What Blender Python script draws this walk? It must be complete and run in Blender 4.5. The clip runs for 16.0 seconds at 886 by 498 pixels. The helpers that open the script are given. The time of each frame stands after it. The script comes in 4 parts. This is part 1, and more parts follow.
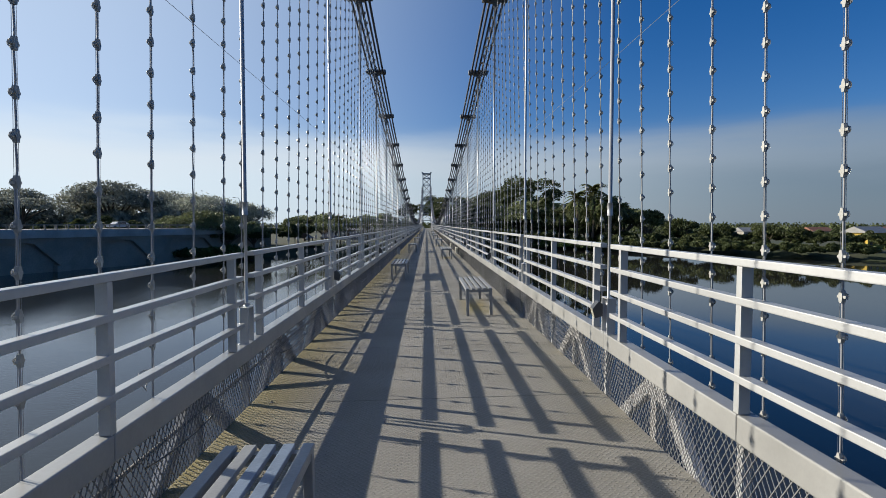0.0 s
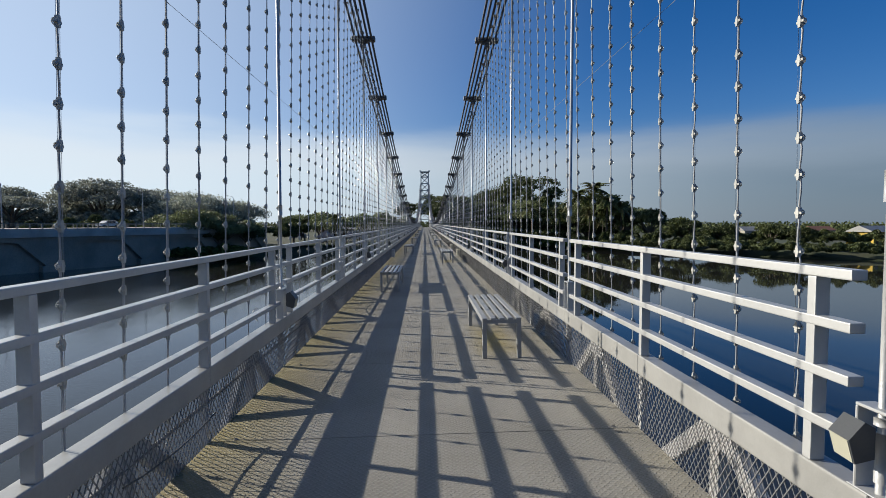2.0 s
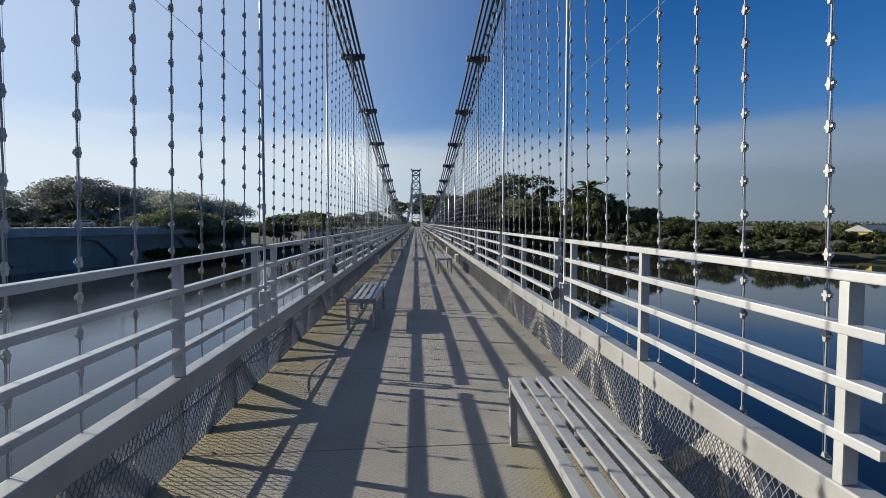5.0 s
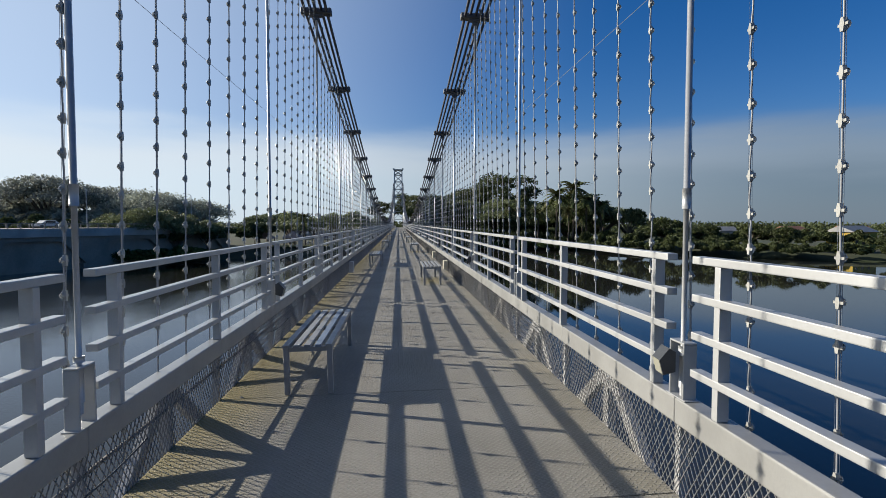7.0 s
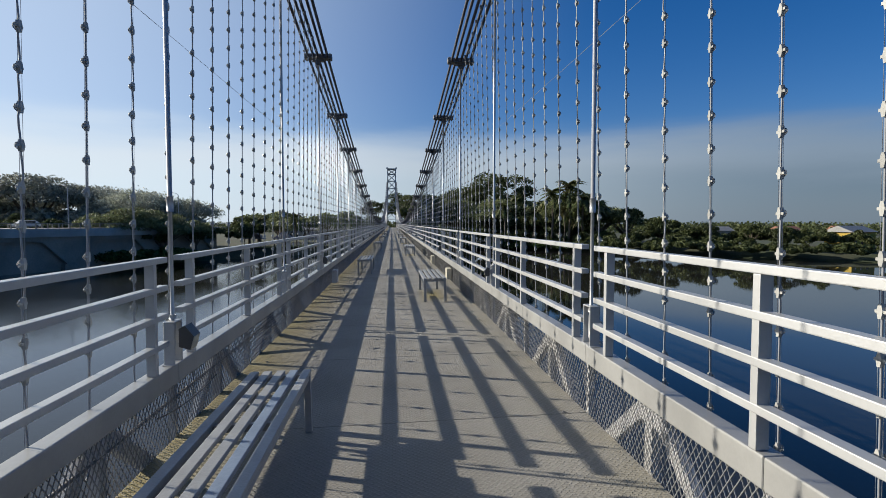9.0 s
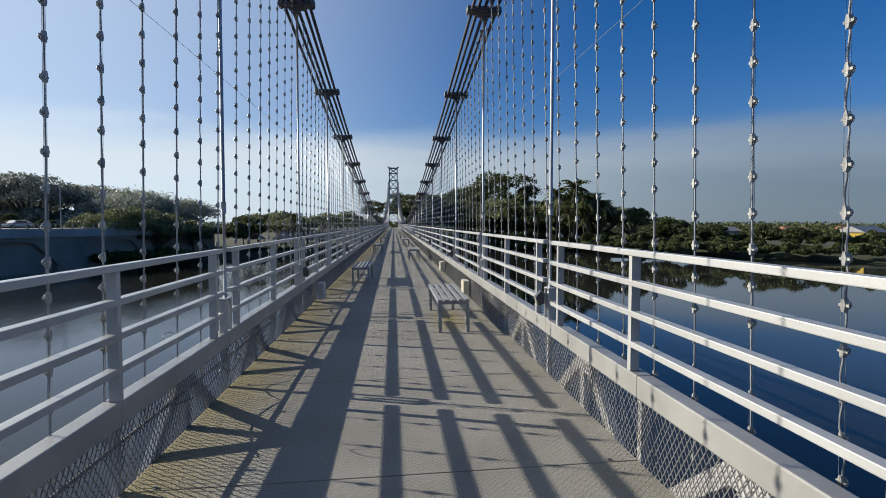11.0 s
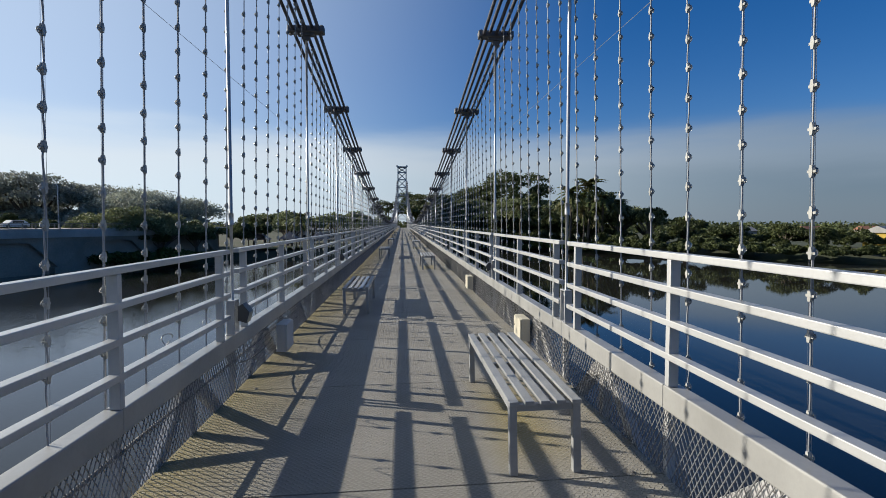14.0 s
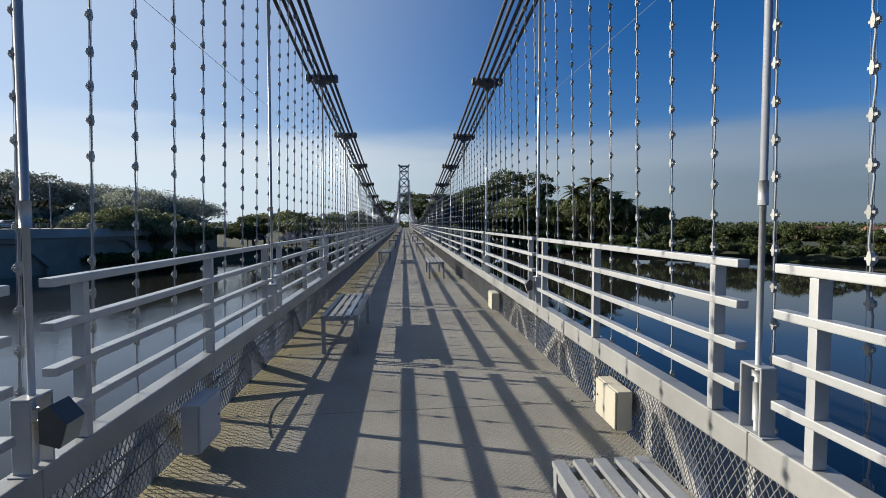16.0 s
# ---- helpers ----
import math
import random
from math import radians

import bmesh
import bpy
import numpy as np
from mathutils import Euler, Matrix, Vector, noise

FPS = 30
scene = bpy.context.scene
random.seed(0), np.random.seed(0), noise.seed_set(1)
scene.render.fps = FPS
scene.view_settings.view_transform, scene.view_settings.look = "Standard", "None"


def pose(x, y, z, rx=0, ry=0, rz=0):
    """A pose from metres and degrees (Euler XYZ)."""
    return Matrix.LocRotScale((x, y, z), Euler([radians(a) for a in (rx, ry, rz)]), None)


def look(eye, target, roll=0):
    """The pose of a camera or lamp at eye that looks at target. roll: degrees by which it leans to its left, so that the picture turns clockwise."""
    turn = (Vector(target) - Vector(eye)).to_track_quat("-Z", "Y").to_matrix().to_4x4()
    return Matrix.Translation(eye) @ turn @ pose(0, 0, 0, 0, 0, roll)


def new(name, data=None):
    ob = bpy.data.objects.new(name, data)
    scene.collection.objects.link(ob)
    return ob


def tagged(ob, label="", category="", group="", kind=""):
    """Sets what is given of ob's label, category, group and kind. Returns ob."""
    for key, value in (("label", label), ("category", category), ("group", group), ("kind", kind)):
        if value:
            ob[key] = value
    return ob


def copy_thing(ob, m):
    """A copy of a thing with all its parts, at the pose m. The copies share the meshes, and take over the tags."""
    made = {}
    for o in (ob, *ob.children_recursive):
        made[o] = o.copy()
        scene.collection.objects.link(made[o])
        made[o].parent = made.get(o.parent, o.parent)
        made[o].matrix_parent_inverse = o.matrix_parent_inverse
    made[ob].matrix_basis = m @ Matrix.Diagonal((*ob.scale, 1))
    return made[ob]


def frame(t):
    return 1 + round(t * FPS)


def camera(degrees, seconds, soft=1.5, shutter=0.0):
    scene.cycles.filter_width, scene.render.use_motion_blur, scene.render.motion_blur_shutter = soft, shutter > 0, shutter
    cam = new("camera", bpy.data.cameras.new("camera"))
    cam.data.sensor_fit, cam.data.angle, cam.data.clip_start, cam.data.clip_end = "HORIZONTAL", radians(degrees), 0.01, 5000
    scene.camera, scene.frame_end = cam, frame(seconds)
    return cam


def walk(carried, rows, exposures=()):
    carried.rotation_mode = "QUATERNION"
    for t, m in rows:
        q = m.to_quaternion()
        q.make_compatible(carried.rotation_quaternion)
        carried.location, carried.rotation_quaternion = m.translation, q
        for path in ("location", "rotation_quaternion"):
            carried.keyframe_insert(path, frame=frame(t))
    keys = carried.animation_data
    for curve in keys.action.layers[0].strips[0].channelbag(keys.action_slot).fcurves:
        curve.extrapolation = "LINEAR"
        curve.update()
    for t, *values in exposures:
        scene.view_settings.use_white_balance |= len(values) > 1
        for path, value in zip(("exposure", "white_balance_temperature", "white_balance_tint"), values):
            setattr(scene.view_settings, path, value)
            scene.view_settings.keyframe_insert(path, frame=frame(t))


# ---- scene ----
cam = camera(79.0, 16.0, soft=0.6)
PATH = [
    (0, 0.400, -0.581, 1.54, -2.66, -0.05, -1.75),
    (0.5, 0.403, 0.109, 1.54, -2.66, -0.05, -1.75),
    (1, 0.407, 0.832, 1.54, -2.66, -0.05, -1.85),
    (1.5, 0.410, 1.572, 1.54, -2.76, -0.05, -1.75),
    (2, 0.406, 2.301, 1.54, -2.76, -0.05, -1.95),
    (2.5, 0.402, 3.029, 1.54, -2.76, -0.05, -2.15),
    (3, 0.399, 3.751, 1.54, -2.86, -0.05, -2.45),
    (3.5, 0.395, 4.467, 1.54, -2.86, -0.05, -2.25),
    (4, 0.402, 5.190, 1.54, -2.86, -0.05, -2.25),
    (5.2, 0.420, 6.905, 1.54, -2.81, -0.05, -3.01),
    (6.5, 0.438, 8.764, 1.54, -2.76, -0.05, -3.84),
    (7, 0.445, 9.482, 1.54, -2.76, -0.05, -4.74),
    (7.5, 0.445, 10.184, 1.54, -2.76, -0.05, -5.33),
    (8, 0.445, 10.891, 1.54, -2.76, -0.05, -5.43),
    (8.5, 0.445, 11.600, 1.54, -2.76, -0.05, -5.53),
    (9, 0.445, 12.313, 1.54, -2.76, -0.05, -5.43),
    (10.2, 0.443, 14.065, 1.54, -2.76, -0.05, -5.34),
    (11.5, 0.441, 15.948, 1.54, -2.76, -0.05, -5.23),
    (12, 0.441, 16.663, 1.54, -2.76, -0.05, -5.23),
    (12.5, 0.440, 17.372, 1.54, -2.76, -0.05, -5.33),
    (13, 0.432, 18.086, 1.54, -2.76, -0.05, -5.03),
    (13.5, 0.425, 18.793, 1.54, -2.86, -0.05, -4.54),
    (14, 0.417, 19.492, 1.54, -2.76, -0.05, -4.34),
    (14.5, 0.410, 20.186, 1.54, -2.76, -0.05, -4.24),
    (15, 0.403, 20.882, 1.54, -2.76, -0.05, -4.14),
    (15.5, 0.397, 21.577, 1.54, -2.66, -0.05, -4.14),
    (16, 0.390, 22.273, 1.54, -2.76, -0.05, -4.14),
]
walk(cam, [(t, pose(x, y, z, 90 + pitch, roll, yaw)) for t, x, y, z, pitch, roll, yaw in PATH])

# ---- sky, sun ----
SUN_DIR = Vector((-0.93, 0.37, 0.405)).normalized()
world = bpy.data.worlds.new("sky")
scene.world = world
world.use_nodes = True
wn, wl = world.node_tree.nodes, world.node_tree.links
sky = wn.new("ShaderNodeTexSky")
sky.sky_type = "NISHITA"
sky.sun_disc = False
sky.sun_elevation = math.asin(SUN_DIR.z)
sky.sun_rotation = math.atan2(SUN_DIR.x, SUN_DIR.y)
sky.air_density, sky.dust_density, sky.ozone_density = 1.0, 0.4, 4.0
vivid = wn.new("ShaderNodeHueSaturation")
vivid.inputs["Saturation"].default_value, vivid.inputs["Value"].default_value = 1.28, 1.01
clear = wn.new("ShaderNodeMix")
clear.data_type, clear.blend_type = "RGBA", "MULTIPLY"
clear.inputs["Factor"].default_value = 1.0
clear.inputs["B"].default_value = (1.02, 0.98, 1.14, 1)
wl.new(sky.outputs[0], clear.inputs["A"])
wl.new(clear.outputs["Result"], vivid.inputs["Color"])
tex = wn.new("ShaderNodeTexCoord")
sunward = wn.new("ShaderNodeVectorMath")
sunward.operation = "DOT_PRODUCT"
sunward.inputs[1].default_value = SUN_DIR
wl.new(tex.outputs["Generated"], sunward.inputs[0])
elev = wn.new("ShaderNodeSeparateXYZ")
wl.new(tex.outputs["Generated"], elev.inputs[0])


def w_range(src, a0, a1, b0, b1, smooth=True):
    r = wn.new("ShaderNodeMapRange")
    r.interpolation_type = "SMOOTHSTEP" if smooth else "LINEAR"
    for k, v in zip(("From Min", "From Max", "To Min", "To Max"), (a0, a1, b0, b1)):
        r.inputs[k].default_value = v
    wl.new(src, r.inputs["Value"])
    return r.outputs[0]


def w_mix(fac, a, c):
    k = wn.new("ShaderNodeMix")
    k.data_type = "RGBA"
    if isinstance(fac, float):
        k.inputs["Factor"].default_value = fac
    else:
        wl.new(fac, k.inputs["Factor"])
    for sock, v in (("A", a), ("B", c)):
        if isinstance(v, tuple):
            k.inputs[sock].default_value = (*v, 1)
        else:
            wl.new(v, k.inputs[sock])
    return k.outputs["Result"]


# thin haze: brighter towards the sun, with a soft edged cloud bank low over the horizon
near_sun = w_range(sunward.outputs["Value"], -0.35, 0.85, 0.0, 1.0)
veil_colour = w_mix(near_sun, (1.75, 2.45, 3.2), (8.2, 9.6, 10.7))
streak_map = wn.new("ShaderNodeMapping")
streak_map.inputs["Scale"].default_value = (1.0, 1.0, 7.0)
wl.new(tex.outputs["Generated"], streak_map.inputs[0])
streak = wn.new("ShaderNodeTexNoise")
streak.inputs["Scale"].default_value, streak.inputs["Detail"].default_value = 1.6, 5
wl.new(streak_map.outputs[0], streak.inputs["Vector"])
wav = wn.new("ShaderNodeMath")
wav.operation = "MULTIPLY_ADD"
wl.new(streak.outputs["Fac"], wav.inputs[0])
wav.inputs[1].default_value = -0.15
wl.new(elev.outputs[2], wav.inputs[2])
bank = w_range(wav.outputs[0], -0.02, 0.115, 0.88, 0.0)
high = w_range(sunward.outputs["Value"], 0.08, 1.05, 0.0, 0.68)
veiled = w_mix(high, vivid.outputs[0], veil_colour)
low_sky = w_mix(bank, veiled, veil_colour)
band_foot = w_range(wav.outputs[0], -0.04, 0.03, 0.0, 1.0)
band_head = w_range(wav.outputs[0], 0.02, 0.10, 0.5, 0.0)
band = wn.new("ShaderNodeMath")
band.operation = "MULTIPLY"
wl.new(band_foot, band.inputs[0])
wl.new(band_head, band.inputs[1])
band_colour = w_mix(near_sun, (3.3, 4.0, 4.8), (8.8, 9.4, 10.0))
final_sky = w_mix(band.outputs[0], low_sky, band_colour)
wl.new(final_sky, wn["Background"].inputs[0])
wn["Background"].inputs[1].default_value = 0.058
sun = new("sun", bpy.data.lights.new("sun", "SUN"))
sun.data.energy, sun.data.angle, sun.data.color = 5.0, radians(0.45), (1.0, 0.925, 0.78)
sun.matrix_world = look(SUN_DIR * 50, (0, 0, 0))
scene.view_settings.exposure = 0.61


# ---- materials ----
def mat(name, colour, rough=0.6, metal=0.0, grain=0.08, grain_scale=40.0, stain=0.12, stain_scale=1.5, bump=0.02, bump_scale=80.0, stain_colour=None, spec=0.5, rand=0.0):
    m = bpy.data.materials.new(name)
    m.use_nodes = True
    n, l = m.node_tree.nodes, m.node_tree.links
    b = n["Principled BSDF"]
    b.inputs["Roughness"].default_value = rough
    b.inputs["Metallic"].default_value = metal
    b.inputs["Specular IOR Level"].default_value = spec
    tc = n.new("ShaderNodeNewGeometry")
    base = n.new("ShaderNodeRGB")
    base.outputs[0].default_value = (*colour, 1)
    out = base.outputs[0]

    def noise_mix(scale, amount, colour_b, previous, lo=0.4, hi=0.7, detail=4):
        t = n.new("ShaderNodeTexNoise")
        t.inputs["Scale"].default_value = scale
        t.inputs["Detail"].default_value = detail
        l.new(tc.outputs["Position"], t.inputs["Vector"])
        r = n.new("ShaderNodeMapRange")
        r.inputs["From Min"].default_value, r.inputs["From Max"].default_value = lo, hi
        r.inputs["To Max"].default_value = amount
        l.new(t.outputs["Fac"], r.inputs["Value"])
        x = n.new("ShaderNodeMix")
        x.data_type = "RGBA"
        l.new(r.outputs[0], x.inputs["Factor"])
        l.new(previous, x.inputs["A"])
        x.inputs["B"].default_value = (*colour_b, 1)
        return x.outputs["Result"]

    out = noise_mix(grain_scale, grain * 4, tuple(c * 0.6 for c in colour), out, detail=2)
    out = noise_mix(stain_scale, stain * 4, stain_colour or tuple(c * 0.55 for c in colour), out)
    if rand:
        oi = n.new("ShaderNodeObjectInfo")
        hs = n.new("ShaderNodeHueSaturation")
        r = n.new("ShaderNodeMapRange")
        r.inputs["To Min"].default_value, r.inputs["To Max"].default_value = 1 - rand, 1 + rand
        l.new(oi.outputs["Random"], r.inputs["Value"])
        l.new(r.outputs[0], hs.inputs["Value"])
        l.new(out, hs.inputs["Color"])
        out = hs.outputs[0]
    l.new(out, b.inputs["Base Color"])
    t = n.new("ShaderNodeTexNoise")
    t.inputs["Scale"].default_value = bump_scale
    l.new(tc.outputs["Position"], t.inputs["Vector"])
    bp = n.new("ShaderNodeBump")
    bp.inputs["Strength"].default_value, bp.inputs["Distance"].default_value = 0.5, bump
    l.new(t.outputs["Fac"], bp.inputs["Height"])
    l.new(bp.outputs[0], b.inputs["Normal"])
    return m


STEEL = mat("painted_steel", (0.43, 0.437, 0.443), 0.58, metal=0.5, grain=0.03, stain=0.09, bump=0.001, rand=0.05)
CHORD = mat("painted_chord_steel", (0.33, 0.33, 0.323), 0.58, metal=0.45, grain=0.03, stain=0.12, stain_scale=2.2, bump=0.001)
for paint in (STEEL, CHORD):
    coat = paint.node_tree.nodes["Principled BSDF"].inputs
    coat["Coat Weight"].default_value, coat["Coat Roughness"].default_value = 0.6, 0.22
GALV = mat("galvanised_steel", (0.44, 0.45, 0.46), 0.38, metal=0.25, grain=0.05, stain=0.08, bump=0.003)
CABLE = mat("dark_cable", (0.07, 0.07, 0.09), 0.5, grain=0.05, bump=0.01, bump_scale=120)
ROPE = mat("stranded_rope", (0.46, 0.47, 0.49), 0.38, metal=0.5, grain=0.05, stain=0.08, bump=0.003)
rope_wave = ROPE.node_tree.nodes.new("ShaderNodeTexWave")
rope_wave.bands_direction = "Z"
rope_wave.inputs["Scale"].default_value, rope_wave.inputs["Distortion"].default_value = 14.0, 0.0
rope_pos = ROPE.node_tree.nodes.new("ShaderNodeNewGeometry")
ROPE.node_tree.links.new(rope_pos.outputs["Position"], rope_wave.inputs["Vector"])
rope_bump = [k for k in ROPE.node_tree.nodes if k.bl_idname == "ShaderNodeBump"][0]
rope_bump.inputs["Distance"].default_value = 0.0008
ROPE.node_tree.links.new(rope_wave.outputs["Fac"], rope_bump.inputs["Height"])
CLAMP = mat("clamp_steel", (0.13, 0.13, 0.135), 0.5, grain=0.05, bump=0.004)
BENCH = mat("bench_paint", (0.265, 0.272, 0.28), 0.42, grain=0.04, stain=0.10, stain_scale=5, bump=0.003, rand=0.05)
WIRE = mat("mesh_wire", (0.26, 0.26, 0.265), 0.4, metal=0.4, grain=0.05, bump=0.002)
CORD = mat("light_cord", (0.27, 0.28, 0.30), 0.4, grain=0.02, bump=0.001)
BULB = mat("bulb_plastic", (0.36, 0.36, 0.345), 0.35, grain=0.04, bump=0.002, rand=0.15)
BLACK = mat("black_housing", (0.055, 0.058, 0.062), 0.4, grain=0.02, bump=0.002)
DOME = mat("lamp_dome", (0.42, 0.42, 0.40), 0.2, grain=0.0, stain=0.0, bump=0.0)
DOME.node_tree.nodes["Principled BSDF"].inputs["Transmission Weight"].default_value = 0.65
LENS = mat("lamp_glass", (0.42, 0.41, 0.33), 0.12, grain=0.02, bump=0.0)
CREAM = mat("cream_enamel", (0.46, 0.43, 0.35), 0.45, grain=0.02, stain=0.05, bump=0.002)
GREYBOX = mat("grey_enamel", (0.42, 0.43, 0.44), 0.45, grain=0.02, stain=0.05, bump=0.002)
TRUSS = mat("white_truss_steel", (0.44, 0.44, 0.45), 0.34, spec=0.8, grain=0.06, stain=0.1, stain_colour=(0.2, 0.18, 0.15), bump=0.004)
CONDUIT = mat("dull_conduit", (0.20, 0.20, 0.20), 0.8, grain=0.05, bump=0.002, spec=0.2)
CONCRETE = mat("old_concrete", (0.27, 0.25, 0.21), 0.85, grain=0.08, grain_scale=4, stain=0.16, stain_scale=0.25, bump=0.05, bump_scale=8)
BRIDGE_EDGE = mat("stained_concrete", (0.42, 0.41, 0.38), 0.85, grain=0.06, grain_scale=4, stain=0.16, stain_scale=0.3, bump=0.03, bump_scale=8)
FASCIA = mat("pale_concrete", (0.52, 0.52, 0.50), 0.8, grain=0.05, grain_scale=4, stain=0.12, stain_scale=0.4, bump=0.03, bump_scale=8)
BARK = mat("bark", (0.11, 0.09, 0.07), 0.9, grain=0.1, grain_scale=8, bump=0.05, bump_scale=12)
WALLP = mat("house_plaster", (0.33, 0.31, 0.27), 0.8, grain_scale=3, stain_scale=0.3, bump=0.01)
YELLOW = mat("yellow_plaster", (0.48, 0.33, 0.05), 0.8, grain_scale=3, stain_scale=0.3, bump=0.01)
ROOF = mat("clay_roof", (0.22, 0.10, 0.065), 0.8, grain_scale=4, stain_scale=0.4, bump=0.02)
GREYROOF = mat("metal_roof", (0.24, 0.24, 0.24), 0.5, grain_scale=4, stain_scale=0.4, bump=0.02)
DARKGLASS = mat("dark_window", (0.03, 0.035, 0.04), 0.15, bump=0.0)
GRASS = mat("bank_grass", (0.03, 0.042, 0.017), 0.95, grain=0.12, grain_scale=1.2, stain=0.2, stain_scale=0.06, stain_colour=(0.045, 0.04, 0.024), bump=0.2, bump_scale=2)
CARPAINT = mat("white_car_paint", (0.6, 0.6, 0.6), 0.3, grain_scale=4, bump=0.0)


def leaf_mat(name, c1, c2):
    m = mat(name, c1, 0.55, grain=0.0, stain=0.25, stain_scale=0.35, stain_colour=c2, bump=0.0, spec=0.25, rand=0.15)
    n, l = m.node_tree.nodes, m.node_tree.links
    b = n["Principled BSDF"]
    src = b.inputs["Base Color"].links[0].from_socket
    g = n.new("ShaderNodeNewGeometry")
    r = n.new("ShaderNodeMapRange")
    r.inputs["To Min"].default_value, r.inputs["To Max"].default_value = 0.6, 1.5
    hs = n.new("ShaderNodeHueSaturation")
    l.new(g.outputs["Random Per Island"], r.inputs["Value"])
    l.new(r.outputs[0], hs.inputs["Value"])
    l.new(src, hs.inputs["Color"])
    l.new(hs.outputs[0], b.inputs["Base Color"])
    through_leaf = n.new("ShaderNodeBsdfTranslucent")
    l.new(hs.outputs[0], through_leaf.inputs["Color"])
    both = n.new("ShaderNodeMixShader")
    both.inputs["Fac"].default_value = 0.25
    l.new(b.outputs[0], both.inputs[1])
    l.new(through_leaf.outputs[0], both.inputs[2])
    l.new(both.outputs[0], n["Material Output"].inputs["Surface"])
    return m


LEAF = leaf_mat("leaf_broad", (0.075, 0.09, 0.032), (0.045, 0.06, 0.026))
LEAF2 = leaf_mat("leaf_light", (0.17, 0.19, 0.09), (0.12, 0.145, 0.07))
# these two are lifted and greyed: distance haze put into the leaf colour
LEAF3 = leaf_mat("leaf_pale_hazed", (0.38, 0.40, 0.32), (0.29, 0.31, 0.25))
LEAFD = leaf_mat("leaf_olive_hazed", (0.25, 0.265, 0.22), (0.20, 0.215, 0.18))
LEAFP = leaf_mat("leaf_palm", (0.07, 0.095, 0.03), (0.1, 0.085, 0.04))
BUSHL = leaf_mat("leaf_bush", (0.06, 0.095, 0.025), (0.035, 0.055, 0.015))


def deck_material():
    m = mat("tread_plate", (0.262, 0.252, 0.232), 0.6, metal=0.0, spec=0.22, grain=0.08, stain=0.14, stain_scale=0.9, stain_colour=(0.15, 0.142, 0.125), bump=0.0, rand=0.05)
    n, l = m.node_tree.nodes, m.node_tree.links
    b = n["Principled BSDF"]
    src = b.inputs["Base Color"].links[0].from_socket
    g = n.new("ShaderNodeNewGeometry")
    sep = n.new("ShaderNodeSeparateXYZ")
    l.new(g.outputs["Position"], sep.inputs[0])

    def math_node(op, a, bb=None):
        k = n.new("ShaderNodeMath")
        k.operation = op
        for i, v in enumerate((a, bb)):
            if v is None:
                continue
            if isinstance(v, (int, float)):
                k.inputs[i].default_value = v
            else:
                l.new(v, k.inputs[i])
        return k.outputs[0]

    def lug(ox, oy, sign):
        u = math_node("SUBTRACT", math_node("FRACT", math_node("ADD", math_node("MULTIPLY", sep.outputs[0], 22.0), ox)), 0.5)
        v = math_node("SUBTRACT", math_node("FRACT", math_node("ADD", math_node("MULTIPLY", sep.outputs[1], 22.0), oy)), 0.5)
        a = math_node("ADD", u, math_node("MULTIPLY", v, sign))
        c = math_node("SUBTRACT", u, math_node("MULTIPLY", v, sign))
        d = math_node("ADD", math_node("MULTIPLY", math_node("ABSOLUTE", a), 1.2), math_node("MULTIPLY", math_node("ABSOLUTE", c), 3.8))
        return math_node("MAXIMUM", math_node("SUBTRACT", 1.0, d), 0.0)

    h = math_node("MAXIMUM", lug(0.0, 0.0, 1.0), lug(0.5, 0.5, -1.0))
    hh = math_node("MINIMUM", math_node("MULTIPLY", h, 3.0), 1.0)
    bp = n.new("ShaderNodeBump")
    bp.inputs["Strength"].default_value, bp.inputs["Distance"].default_value = 1.0, 0.016
    l.new(hh, bp.inputs["Height"])
    l.new(bp.outputs[0], b.inputs["Normal"])
    # algae stain in patches, stronger towards the two edges where water stands
    left_part = math_node("MULTIPLY", math_node("SUBTRACT", -0.2, sep.outputs[0]), 1.6)
    right_part = math_node("MULTIPLY", math_node("SUBTRACT", sep.outputs[0], 1.15), 0.55)
    edge = math_node("MAXIMUM", left_part, right_part)
    t = n.new("ShaderNodeTexNoise")
    t.inputs["Scale"].default_value, t.inputs["Detail"].default_value = 1.3, 5
    l.new(g.outputs["Position"], t.inputs["Vector"])
    r = n.new("ShaderNodeMapRange")
    r.inputs["From Min"].default_value, r.inputs["From Max"].default_value = 0.42, 1.5
    # and under the benches, where it never dries
    along = math_node("SUBTRACT", math_node("FRACT", math_node("DIVIDE", math_node("SUBTRACT", sep.outputs[1], 2.1), 14.35)), 0.5)
    by = math_node("MAXIMUM", math_node("SUBTRACT", 1.0, math_node("MULTIPLY", math_node("ABSOLUTE", along), 11.0)), 0.0)
    bx = math_node("MAXIMUM", math_node("SUBTRACT", 1.0, math_node("MULTIPLY", math_node("ABSOLUTE", math_node("SUBTRACT", sep.outputs[0], 1.3)), 2.6)), 0.0)
    edge = math_node("MAXIMUM", edge, math_node("MULTIPLY", math_node("MINIMUM", by, bx), 1.9))
    l.new(math_node("ADD", math_node("MULTIPLY", edge, 0.62), math_node("MULTIPLY", t.outputs["Fac"], 0.55)), r.inputs["Value"])
    x = n.new("ShaderNodeMix")
    x.data_type = "RGBA"
    l.new(math_node("MULTIPLY", r.outputs[0], 0.9), x.inputs["Factor"])
    l.new(src, x.inputs["A"])
    x.inputs["B"].default_value = (0.27, 0.215, 0.065, 1)
    worn = n.new("ShaderNodeMix")
    worn.data_type = "RGBA"
    l.new(math_node("MULTIPLY", hh, 0.4), worn.inputs["Factor"])
    l.new(x.outputs["Result"], worn.inputs["A"])
    worn.inputs["B"].default_value = (0.32, 0.31, 0.285, 1)
